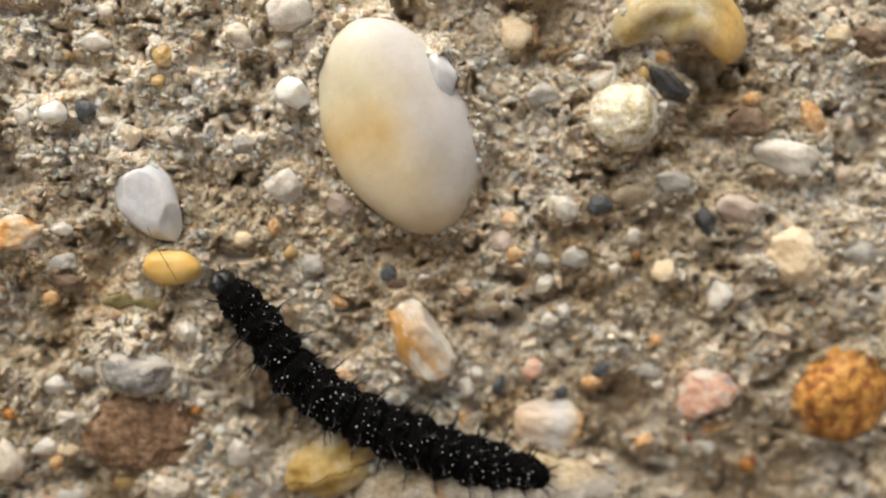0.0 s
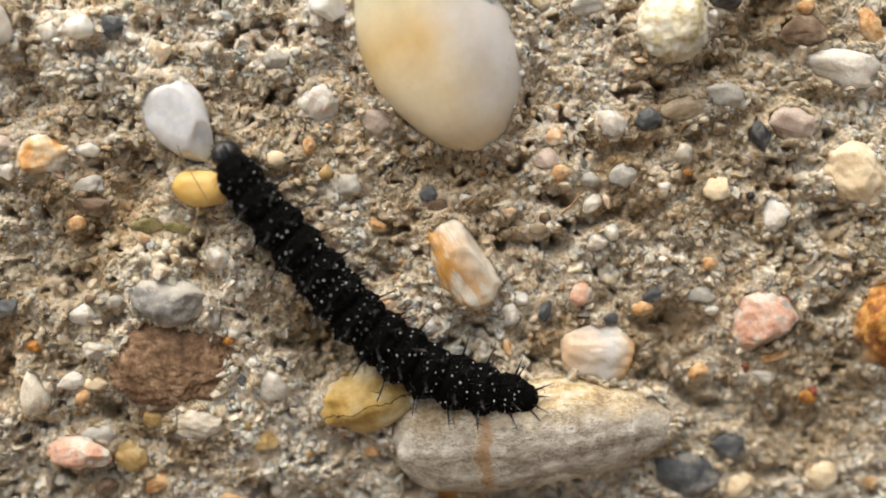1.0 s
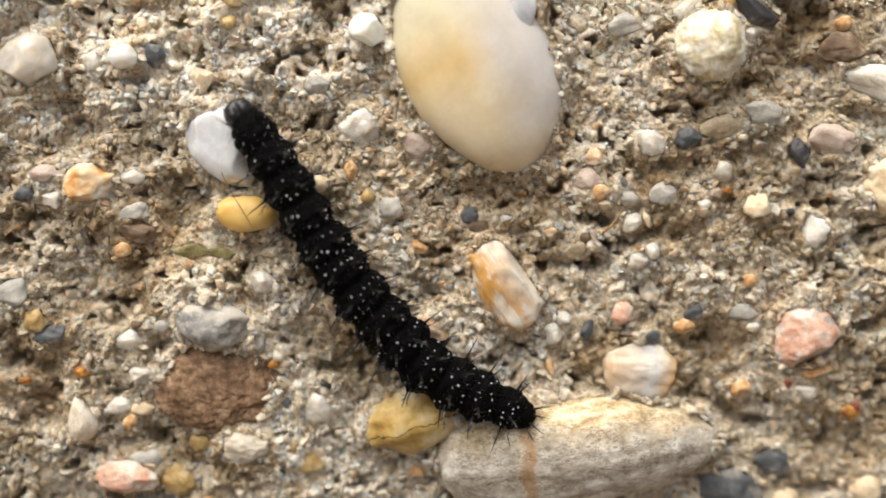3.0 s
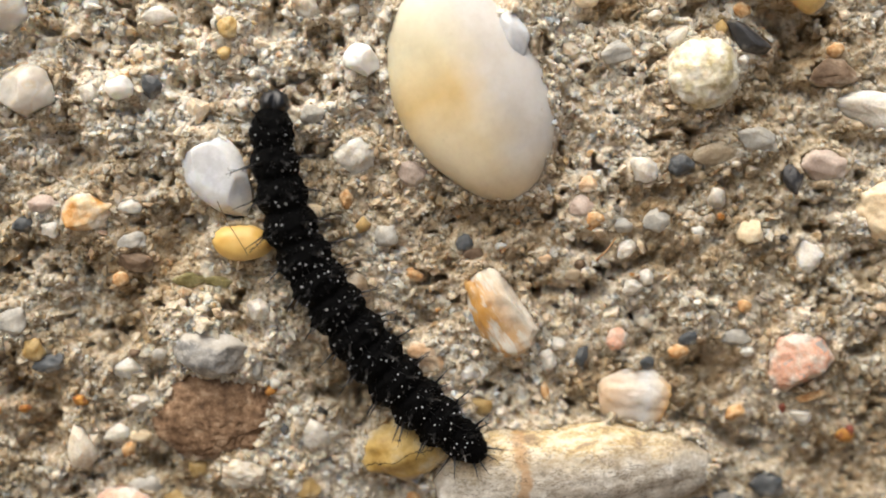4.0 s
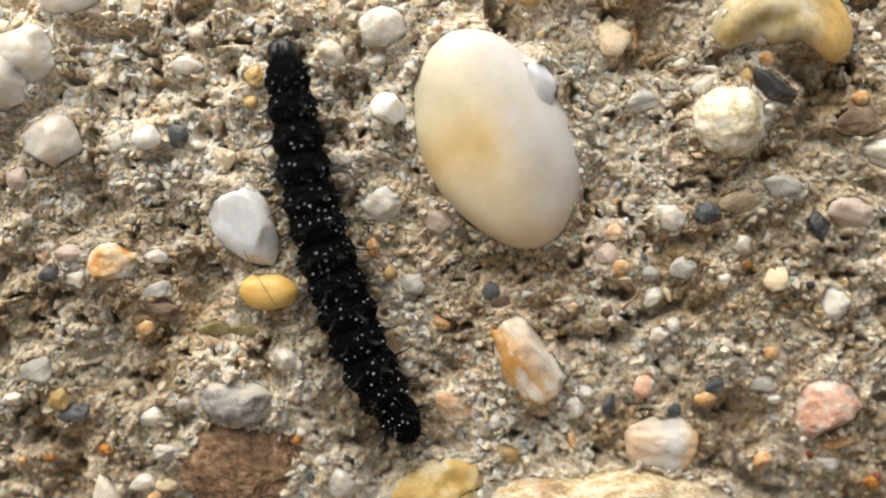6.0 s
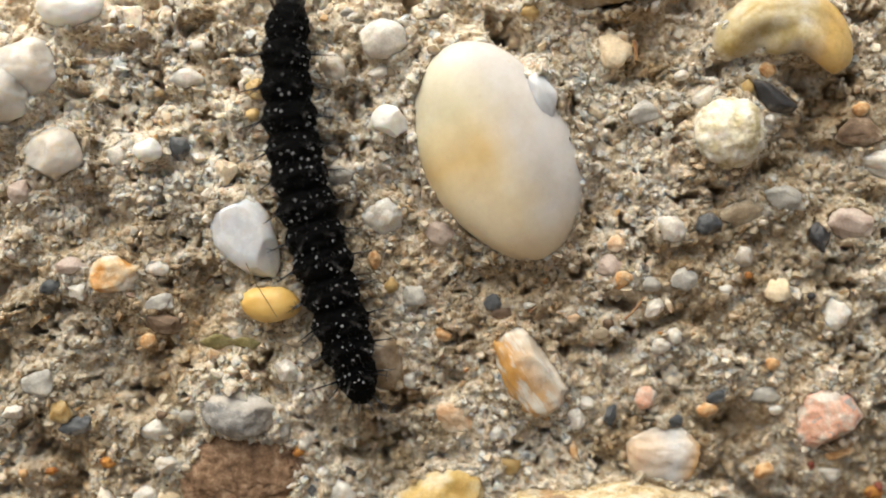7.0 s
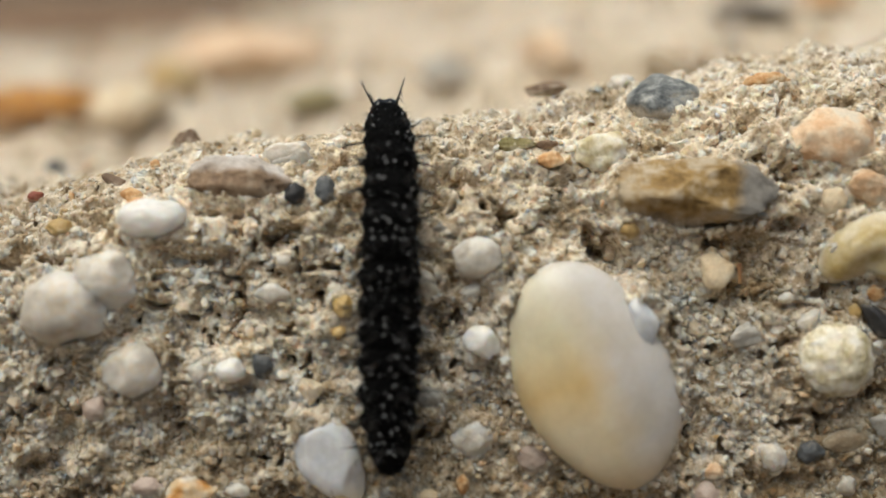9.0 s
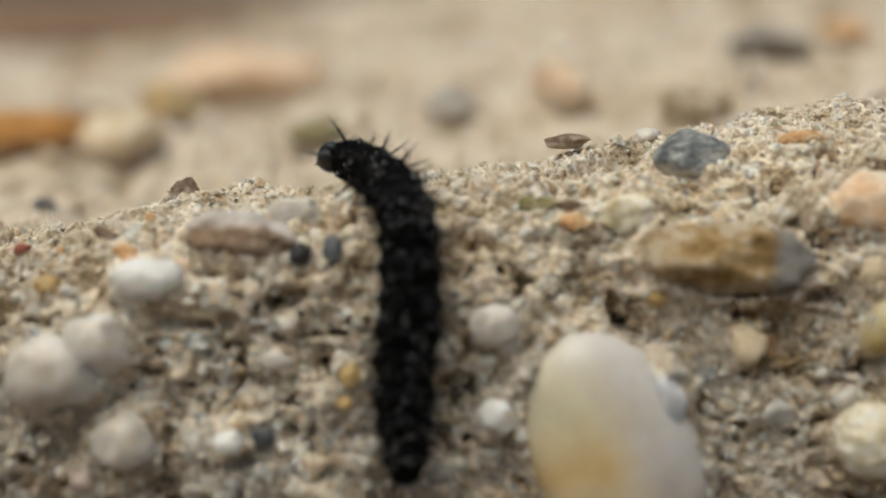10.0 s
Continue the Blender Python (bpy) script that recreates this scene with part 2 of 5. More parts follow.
def grain_material(name, stops, rough=0.6, coated=0.8):
    m, t, b = nodes_of(name)
    g = t.nodes.new("ShaderNodeNewGeometry")
    pick = ramp(t, g.outputs["Random Per Island"], stops)
    fine = ramp(t, noise_fac(t, 2600, 4, 0.7), ((0.3, (0.62, 0.58, 0.52)), (0.7, (1.12, 1.1, 1.08))))
    zone = ramp(t, noise_fac(t, 95, 5, 0.65), ((0.36, (0.72, 0.60, 0.45)), (0.46, (0.99, 0.97, 0.93)), (0.62, (1.06, 1.06, 1.06))))
    coat = ramp(t, noise_fac(t, 700, 4, 0.65), ((0.44, (0.0, 0.0, 0.0)), (0.62, (coated,) * 3)))
    paste = ramp(t, noise_fac(t, 1500, 5, 0.75), ((0.35, (0.64, 0.56, 0.45)), (0.65, (0.84, 0.78, 0.70))))
    body = mix(t, mix(t, pick, fine, 0.8, "MULTIPLY"), paste, coat)
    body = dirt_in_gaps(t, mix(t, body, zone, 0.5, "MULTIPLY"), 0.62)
    t.links.new(weathered(t, body), b.inputs["Base Color"])
    b.inputs["Roughness"].default_value = rough
    b.inputs["Specular IOR Level"].default_value = 0.3
    b.inputs["Subsurface Weight"].default_value = 1.0
    b.inputs["Subsurface Radius"].default_value = (1.0, 0.8, 0.6)
    b.inputs["Subsurface Scale"].default_value = 0.0009
    bump(t, b, noise_fac(t, 3500, 4, 0.7), 0.06 * MM)
    return m


CONCRETE = concrete_material()
GRAIN = grain_material("sand_grains", (
    (0.0, (0.14, 0.10, 0.06)), (0.06, (0.40, 0.31, 0.19)), (0.13, (0.62, 0.52, 0.36)), (0.24, (0.74, 0.67, 0.56)), (0.33, (0.78, 0.64, 0.52)),
    (0.40, (0.72, 0.68, 0.62)), (0.48, (0.86, 0.82, 0.77)), (0.55, (0.68, 0.63, 0.56)), (0.62, (0.82, 0.76, 0.65)), (0.69, (0.88, 0.85, 0.80)),
    (0.76, (0.72, 0.63, 0.54)), (0.82, (0.60, 0.56, 0.50)), (0.87, (0.76, 0.72, 0.67)), (0.93, (0.66, 0.54, 0.36)), (0.952, (0.72, 0.38, 0.14)),
    (0.96, (0.62, 0.46, 0.38)), (0.975, (0.20, 0.19, 0.18)), (1.0, (0.06, 0.06, 0.065))), 0.7)

CLEAR_GRAIN = grain_material("quartz_grains", (
    (0.0, (0.62, 0.54, 0.43)), (0.2, (0.78, 0.73, 0.66)), (0.4, (0.88, 0.85, 0.80)), (0.55, (0.74, 0.71, 0.66)), (0.7, (0.84, 0.80, 0.74)),
    (0.82, (0.78, 0.64, 0.50)), (0.92, (0.60, 0.56, 0.50)), (1.0, (0.84, 0.80, 0.75))), 0.5, 0.3)

# ---- the concrete step: profile of the face, its rounded nose and the tread ----
LEAN = radians(77)


def nose_start(x):
    """Where along the face the rounding begins, in mm."""
    x = np.asarray(x, float)
    at = (-90, -52, -38, -27, 0, 11, 22, 45, 90)
    up = (5, 8, 13.5, 15.5, 16.5, 16.5, 19, 21, 23)
    return np.mean([np.interp(x + d, at, up) for d in np.linspace(-5, 5, 9)], axis=0)


def nose_radius(x):
    at = (-55, -38, -25, -10, 2, 12)
    size = (15, 12.5, 11.5, 12.5, 15, 16)
    return np.interp(x, at, size)


def profile(x, s):
    """The bare surface at x along the step and s up it, round the nose and back over the tread: y, z and the turn, in mm."""
    x, s = np.asarray(x, float), np.asarray(s, float)
    a, r = nose_start(x), nose_radius(x)
    turn = np.clip((s - a) / r, 0, LEAN)
    over = np.maximum(s - a - r * LEAN, 0)
    d, e = np.clip(over / 26, 0, 1), np.clip((over - 30) / 55, 0, 1)
    dip = np.interp(x, (-60, -42), (3.0, 9.5)) * (d * d * (3 - 2 * d) - 0.7 * e * e * (3 - 2 * e))
    sink = 0.5 + 0.0021 * (np.minimum(s, 6) - 6) ** 2
    y = np.minimum(s, a) + r * np.sin(turn) + over * math.cos(LEAN) - dip
    z = -r * (1 - np.cos(turn)) - over * math.sin(LEAN) - sink
    return y, z, turn


def lattice(x, y, seed):
    """Smooth value noise in -1 to 1 over a unit lattice."""
    ix, iy = np.floor(x).astype(np.int64), np.floor(y).astype(np.int64)
    fx, fy = x - ix, y - iy
    fx, fy = fx * fx * (3 - 2 * fx), fy * fy * (3 - 2 * fy)

    def h(i, j):
        n = (i * 374761393 + j * 668265263 + seed * 974634777) & 0xFFFFFFFF
        n = ((n ^ (n >> 13)) * 1274126177) & 0xFFFFFFFF
        return ((n ^ (n >> 16)) & 0xFFFF) / 32767.5 - 1

    top = h(ix, iy) * (1 - fx) + h(ix + 1, iy) * fx
    low = h(ix, iy + 1) * (1 - fx) + h(ix + 1, iy + 1) * fx
    return top * (1 - fy) + low * fy


def crumbs(x, s, seed):
    """Packed rounded crumbs over a unit lattice: 1 at their tops, near 0 in the creases, and a height of its own for each."""
    ix, iy = np.floor(x).astype(np.int64), np.floor(s).astype(np.int64)
    best, tall = np.full(x.shape, 9.0), np.zeros(x.shape)

    def h(i, j, k):
        n = (i * 374761393 + j * 668265263 + (seed * 7 + k) * 974634777) & 0xFFFFFFFF
        n = ((n ^ (n >> 13)) * 1274126177) & 0xFFFFFFFF
        return ((n ^ (n >> 16)) & 0xFFFF) / 65535.0

    for di in (-1, 0, 1):
        for dj in (-1, 0, 1):
            i, j = ix + di, iy + dj
            d = (x - i - h(i, j, 1)) ** 2 + (s - j - h(i, j, 2)) ** 2
            closer = d < best
            best = np.where(closer, d, best)
            tall = np.where(closer, h(i, j, 3), tall)
    return np.clip(1 - best * 1.5, -0.3, 1), tall


HOLLOWS = []


def hollow(x, s, size, deep):
    HOLLOWS.append((x, s, size, deep))


HUMPS = []


def hump(x, s, size, high):
    HUMPS.append((x, s, size, high))


# crusts of paste over the edges of the larger pebbles
hump(6.6, 10.6, 1.7, 3.2)
hump(8.3, 7.6, 1.9, 3.4)
hump(9.2, 4.2, 1.7, 2.6)
hump(9.6, 1.2, 1.4, 1.8)
hump(-26.5, -18.2, 3.0, 1.3)
hump(-23.6, -18.9, 2.2, 1.2)
hump(-28.6, -16.6, 2.6, 1.0)
hump(9.0, -31.0, 2.4, 1.4)
hump(16.0, -30.2, 2.2, 1.4)
hump(35.0, -20.6, 2.4, 1.3)
hump(17.5, 8.5, 2.6, 1.0)
hump(-10.0, 16.0, 3.0, 1.0)
hollow(35.7, 5.8, 3.5, 3.0)
hollow(32.2, 9.7, 2.0, 3.0)
hollow(-31.1, -12.8, 2.6, 2.5)
hollow(4.1, 13.5, 2.0, 2.0)
hollow(-1.6, -5.6, 1.4, 2.0)
hollow(-16.1, 13.3, 2.2, 1.5)
hollow(33.7, -6.5, 1.5, 2.0)
hollow(0.2, -40.9, 2.3, 3.0)
hollow(22.5, -30.2, 1.4, 2.5)
hollow(26.4, -32.1, 2.3, 2.5)
hollow(-43.4, -26.8, 3.3, 1.5)
hollow(38.0, -14.3, 2.2, 1.5)
hollow(-14.5, -22.4, 2.2, 1.5)
hollow(-22.9, -3.1, 1.1, 0.5)
hollow(-1.4, -4.9, 1.0, 2.0)
hollow(16.3, 12.4, 3.3, 2.5)
hollow(32.0, 6.6, 2.7, 3.0)
hollow(3.8, 13.4, 2.2, 2.0)
hollow(-32.0, 18.9, 1.5, 2.2)
hollow(-25.4, 19.8, 1.1, 2.5)
hollow(-11.6, 8.5, 2.2, 2.0)
hollow(23.5, 16.6, 1.6, 2.0)
hollow(17.8, 28.2, 0.8, 3.0)
hollow(19.2, 23.6, 0.6, 3.0)
hollow(-31.5, 14.5, 0.8, 2.2)
hollow(-46.6, 1.5, 2.7, 2.0)
hollow(30.7, 26.0, 1.1, 2.5)
hollow(32.4, 22.1, 1.3, 2.5)
hollow(37.9, 2.4, 1.9, 2.5)
hollow(-39.6, -9.2, 2.2, 1.6)
hollow(1.8, -12.8, 2.2, 1.4)
hollow(26.4, -23.9, 2.8, 1.6)
hollow(0.9, -41.1, 1.7, 2.5)
hollow(-34.6, -16.0, 3.4, 1.5)


def pores(x, s):
    """Narrow dark holes between the grains, 0 to 1."""
    wx, ws = x + 0.5 * lattice(x / 1.3, s / 1.3, 8), s + 0.5 * lattice(x / 1.3, s / 1.3, 9)
    return np.clip((0.8 * lattice(wx / 0.85, ws / 0.7, 11) + 0.5 * lattice(wx / 2.6, ws / 2.2, 12) - 0.46) * 3.5, 0, 1)


COLLARS = []


def relief(x, s):
    """How far the weathered concrete stands out of the bare profile, in mm."""
    near = np.clip(1.6 - np.maximum(np.abs(x + 4) - 60, np.abs(s - 5) - 60) / 60, 0, 1)
    r = 0.8 * lattice(x / 11, s / 9, 1) + 0.75 * lattice(x / 4.6, s / 3.6, 2)
    wx = x + 0.6 * lattice(x / 1.3, s / 1.3, 8) + 0.25 * lattice(x / 0.5, s / 0.5, 18)
    ws = s + 0.6 * lattice(x / 1.3, s / 1.3, 9) + 0.25 * lattice(x / 0.5, s / 0.5, 19)
    # lumps upon lumps with creases between them, and here and there a sunken crumb
    c1, t1 = crumbs(wx / 1.9, ws / 1.7, 1)
    fine = 0.2 * c1 + 0.45 * (t1 - 0.5) + 1.0 * np.abs(lattice(wx / 2.3, ws / 2.0, 21)) + 0.65 * np.abs(lattice(wx / 1.05, ws / 0.95, 22))
    fine = fine + 0.42 * np.abs(lattice(wx / 0.52, ws / 0.5, 23)) - 0.75
    fine = 0.8 * fine
    pit = np.clip(lattice(x / 3.4, s / 2.4, 5) - 0.38, 0, 1) * -4.5
    pit = pit - 2.6 * pores(x, s)
    for hx, hs, size, deep in HOLLOWS:
        d = ((wx - hx) ** 2 + (ws - hs) ** 2) / (size * size)
        r = r - 0.8 * deep * np.exp(-np.minimum(d, 30) ** 1.5)
    for hx, hs, size, high in HUMPS:
        r = r + high * np.exp(-np.minimum(((wx - hx) ** 2 + (ws - hs) ** 2) / (size * size), 30) ** 1.3)
    r = r + near * (fine + pit) - 0.7
    # the paste rises to the pebbles and grips their edges
    ragged = 0.45 * lattice(x / 0.9, s / 0.9, 14) + 0.5 * lattice(x / 2.1, s / 2.1, 15)
    for px, ps, a, b, w, top in COLLARS:
        at = np.nonzero((np.abs(x - px) < max(a, b) + 2.2) & (np.abs(s - ps) < max(a, b) + 2.2))
        dx, ds = x[at] - px, s[at] - ps
        u = (dx * math.cos(w) + ds * math.sin(w)) / a
        v = (-dx * math.sin(w) + ds * math.cos(w)) / b
        off = (np.sqrt(u * u + v * v) - 1) * min(a, b)
        hold = np.exp(-(off / 0.75) ** 2) * 0.8
        r[at] = r[at] + hold * np.maximum(top + (ragged[at] + 0.8 * fine[at]) * min(1.0, 0.4 * min(a, b)) - r[at], 0)
    return r


def on_step(x, s, lift=0.0):
    """A place on the step in metres in the face's space, and the outward normal."""
    y, z, turn = profile(x, s)
    n = np.stack([np.zeros_like(turn), np.sin(turn), np.cos(turn)], -1)
    return np.stack([np.asarray(x, float) + 0 * y, y, z], -1) * MM + n * np.asarray(lift)[..., None] * MM, n


def spread(low, high, step, far_low, far_high, grow=1.13):
    mid = list(np.arange(low, high + step / 2, step))
    d, v = step, mid[0]
    left = []
    while v > far_low:
        d *= grow
        v = max(v - d, far_low)
        left.append(v)
    d, v = step, mid[-1]
    right = []
    while v < far_high:
        d *= grow
        v = min(v + d, far_high)
        right.append(v)
    return np.array(left[::-1] + mid + right)


def step_mesh():
    xs = spread(-61, 53, 0.17, -900, 900)
    ss = spread(-45, 47, 0.17, -124, 700)
    x, s = np.meshgrid(xs, ss)
    p, n = on_step(x, s, relief(x, s))
    rows, cols = x.shape
    p = p.reshape(-1, 3)
    i = np.arange(rows * cols).reshape(rows, cols)
    quads = np.stack([i[:-1, :-1], i[:-1, 1:], i[1:, 1:], i[1:, :-1]], -1).reshape(-1, 4)
    # the sides and the back go down into the ground
    rim = np.concatenate([i[:, 0], i[-1, 1:], i[::-1, -1][1:]])
    down = FACE.inverted().to_3x3() @ Vector((0, 0, -0.22))
    low = p[rim] + np.array(down)
    k = len(p) + np.arange(len(rim))
    skirt = np.stack([rim[:-1], rim[1:], k[1:], k[:-1]], -1)
    me = bpy.data.meshes.new("concrete_step")
    me.from_pydata(np.concatenate([p, low]), [], np.concatenate([quads, skirt]).tolist())
    me.materials.append(CONCRETE)
    me.shade_smooth()
    return me


def ground_mesh():
    m, t, b = nodes_of("bare_soil")
    col = ramp(t, noise_fac(t, 14, 6, 0.7), ((0.3, (0.07, 0.05, 0.03)), (0.7, (0.17, 0.13, 0.085))))
    t.links.new(col, b.inputs["Base Color"])
    b.inputs["Roughness"].default_value = 0.95
    bump(t, b, noise_fac(t, 60, 6, 0.7), 0.01)
    bm = bmesh.new()
    for x0, x1 in ((-60, 60),):
        line = [(-60, 0.0), (-0.05, 0.0), (0.30, 0.0), (0.34, 0.12), (0.60, 0.148), (60, 0.16)]
        a = [bm.verts.new((x0, y, z)) for y, z in line]
        c = [bm.verts.new((x1, y, z)) for y, z in line]
        for i in range(len(line) - 1):
            bm.faces.new((a[i], c[i], c[i + 1], a[i + 1]))
    me = bpy.data.meshes.new("ground")
    bm.to_mesh(me)
    me.materials.append(m)
    return me


tagged(new("ground", ground_mesh()), "bare brown soil round the concrete step", "ground", kind="structure")


# ---- pebbles set in the concrete ----
def blob(a, b, c, seed, faceted, rough=0.06, levels=3, waist=0.0, facets=9, lump=0.13, arc=0.0, blunt=0.0, grit=0.0):
    """A pebble's mesh: half sizes in mm, x and y across its face, z outward."""
    rnd = random.Random(seed)
    bm = bmesh.new()
    bmesh.ops.create_icosphere(bm, subdivisions=levels, radius=1)
    planes = []
    for _ in range(facets):
        v = Vector((rnd.gauss(0, 1), rnd.gauss(0, 1), rnd.gauss(0, 0.8))).normalized()
        planes.append((v, rnd.uniform(0.66, 0.92) if faceted else rnd.uniform(0.80, 0.98)))
    off = Vector((rnd.uniform(-50, 50), rnd.uniform(-50, 50), rnd.uniform(-50, 50)))
    for v in bm.verts:
        q = v.co.copy()
        for n, d in planes:
            e = q.dot(n) - d
            if e > 0:
                q -= n * e * 0.93
        q *= 1 + lump * noise.noise(v.co * 1.1 + off) + rough * noise.noise(v.co * 3.2 + off)
        q += v.co * rough * 0.35 * noise.noise(v.co * 8.0 + off)
        q += v.co * grit * (noise.noise(v.co * 17 + off) + 0.8 * noise.noise(v.co * 31 + off))
        w = 1 + waist * q.x
        if blunt:
            k = min(abs(v.co.x), 0.999)
            w *= math.sqrt((1 - k ** blunt) / (1 - k * k))
        v.co = Vector((q.x * a, q.y * b * w, q.z * c)) * MM
        if arc:
            turn = q.x * arc
            out = a / arc + q.y * b
            v.co = Vector((out * math.sin(turn), out * math.cos(turn) - a / arc, q.z * c)) * MM
    me = bpy.data.meshes.new("pebble")
    bm.to_mesh(me)
    bm.free()
    me.shade_smooth()
    return me


def chunk(a, b, c, seed, points=15, rough=0.05, taper=0.0, grit=0.0):
    """A broken angular stone: flat faces with blunt edges, half sizes in mm as in blob."""
    rnd = random.Random(seed)
    bm = bmesh.new()
    for k in range(points):
        z = 1 - 2 * (k + 0.5) / points
        w = k * 2.39996 + rnd.uniform(-0.5, 0.5)
        q = Vector((math.sqrt(1 - z * z) * math.cos(w), math.sqrt(1 - z * z) * math.sin(w), z)) * rnd.uniform(0.88, 1.12)
        bm.verts.new(q)
    made = bmesh.ops.convex_hull(bm, input=bm.verts[:])
    loose = list({v for v in made["geom_interior"] + made["geom_unused"] if isinstance(v, bmesh.types.BMVert)})
    bmesh.ops.delete(bm, geom=loose, context="VERTS")
    bmesh.ops.dissolve_limit(bm, angle_limit=radians(14), verts=bm.verts[:], edges=bm.edges[:])
    bmesh.ops.bevel(bm, geom=bm.edges[:], offset=0.07, segments=2, affect="EDGES", clamp_overlap=True)
    bmesh.ops.triangulate(bm, faces=bm.faces[:])
    for _ in range(2):
        long = [e for e in bm.edges if e.calc_length() > 0.16]
        bmesh.ops.subdivide_edges(bm, edges=long, cuts=1)
        bmesh.ops.triangulate(bm, faces=bm.faces[:])
    for _ in range(3 if points > 9 else 1):
        bmesh.ops.smooth_vert(bm, verts=bm.verts[:], factor=0.5, use_axis_x=True, use_axis_y=True, use_axis_z=True)
    off = Vector((rnd.uniform(-50, 50), rnd.uniform(-50, 50), rnd.uniform(-50, 50)))
    bm.normal_update()
    for v in bm.verts:
        q = v.co + v.normal * (rough * (noise.noise(v.co * 2.2 + off) + 0.5 * noise.noise(v.co * 6 + off)) + grit * noise.noise(v.co * 15 + off))
        v.co = Vector((q.x * a, q.y * b * (1 + taper * q.x), q.z * c)) * MM
    bmesh.ops.recalc_face_normals(bm, faces=bm.faces[:])
    me = bpy.data.meshes.new("pebble")
    bm.to_mesh(me)
    bm.free()
    me.shade_smooth()
    return me


TAKEN = []


def seat(x, s, angle, lift):
    """The pose of a thing on the step, its z along the outward normal and its x turned by angle from the step's x."""
    p, n = on_step(x, s, lift)
    z = Vector(n)
    side = Vector((1, 0, 0))
    up = z.cross(side)
    m = Matrix((side, up, z)).transposed().to_4x4()
    return FACE @ Matrix.Translation(Vector(p)) @ m @ pose(0, 0, 0, 0, 0, angle)


def set_stone(me, name, x, s, a, b, angle, lift, label, category="pebble", group="pebbles in the concrete", tilt=(0, 0), grip=None, bare=1.0):
    ob = new(name, me)
    ob.matrix_world = seat(x, s, angle, lift) @ pose(0, 0, 0, tilt[0], tilt[1], 0)
    TAKEN.append((x, s, a * bare, b * bare, radians(angle)))
    if grip is not None:
        COLLARS.append((x, s, a, b, radians(angle), grip))
    return tagged(ob, label, category, group)


def pebble(kind, x, s, a, b, angle, high, faceted):
    seed = int(abs(x * 131 + s * 977)) + 7
    c = high * 1.0 * min(a, b) + 0.25
    big = max(a, b)
    rnd = random.Random(seed)
    tilt = (rnd.uniform(-14, 14), rnd.uniform(-14, 14))
    if faceted and big > 0.9:
        me = chunk(a * 1.12, b * 1.12, c * 1.1, seed, rnd.choice((10, 12, 14, 17)), 0.14, 0.0, 0.02)
    else:
        me = blob(a * 1.08, b * 1.08, c, seed, faceted or big < 1.5, 0.15 if kind in ("sponge", "rust", "olive", "brown") else 0.10, 5 if big > 1.8 else 4 if big > 1.1 else 3,
                  facets=4 if kind == "sponge" else 10, lump=0.2, grit=0.02 if big > 1.8 else 0.0)
    me.materials.append(STONES[kind])
    size = "tiny" if big < 1.2 else "small" if big < 2.4 else "large"
    form = "angular" if faceted else "rounded"
    return set_stone(me, "pebble", x, s, a, b, angle, (0.05 if big < 1.6 else -0.16) * c, size + " " + form + " " + LOOKS[kind] + " pebble set in weathered concrete",
                     tilt=tilt, grip=0.3 * c)


def big_stone_material(name, build, rough=0.5, milky=0.0, relief_mm=0.04, aged=0.8, rim=0.6):
    m, t, b = nodes_of(name)
    mottle = ramp(t, noise_fac(t, 1300, 6, 0.75), ((0.3, (0.74, 0.70, 0.64)), (0.55, (1.0, 1.0, 1.0)), (0.75, (1.06, 1.05, 1.04))))
    cloud = ramp(t, noise_fac(t, 210, 4, 0.6), ((0.35, (0.72, 0.68, 0.61)), (0.6, (0.92, 0.91, 0.89))))
    col = mix(t, mix(t, build(t), mottle, aged, "MULTIPLY"), cloud, aged, "MULTIPLY")
    t.links.new(cement_rim(t, col, 0.5, 0.66, rim), b.inputs["Base Color"])
    gloss = ramp(t, noise_fac(t, 800, 4, 0.7), ((0.3, (rough * 0.75,) * 3), (0.7, (min(1.0, rough * 1.4),) * 3)))
    t.links.new(gloss, b.inputs["Roughness"])
    if milky:
        b.inputs["Subsurface Weight"].default_value = milky
        b.inputs["Subsurface Radius"].default_value = (1.0, 0.8, 0.6)
        b.inputs["Subsurface Scale"].default_value = 0.002
    bump(t, b, noise_fac(t, 1700, 6, 0.7), relief_mm * MM)
    return m


def axis_fac(t, axis, low, high):
    c = t.nodes.new("ShaderNodeTexCoord")
    sep = t.nodes.new("ShaderNodeSeparateXYZ")
    t.links.new(c.outputs["Object"], sep.inputs[0])
    r = t.nodes.new("ShaderNodeMapRange")
    r.inputs["From Min"].default_value, r.inputs["From Max"].default_value = low * MM, high * MM
    wob = t.nodes.new("ShaderNodeMath")
    wob.operation = "MULTIPLY_ADD"
    wob.inputs[1].default_value = 3.5 * MM
    t.links.new(noise_fac(t, 230, 4, 0.6), wob.inputs[0])
    t.links.new(sep.outputs[axis], wob.inputs[2])
    t.links.new(wob.outputs[0], r.inputs["Value"])
    return r.outputs["Result"]


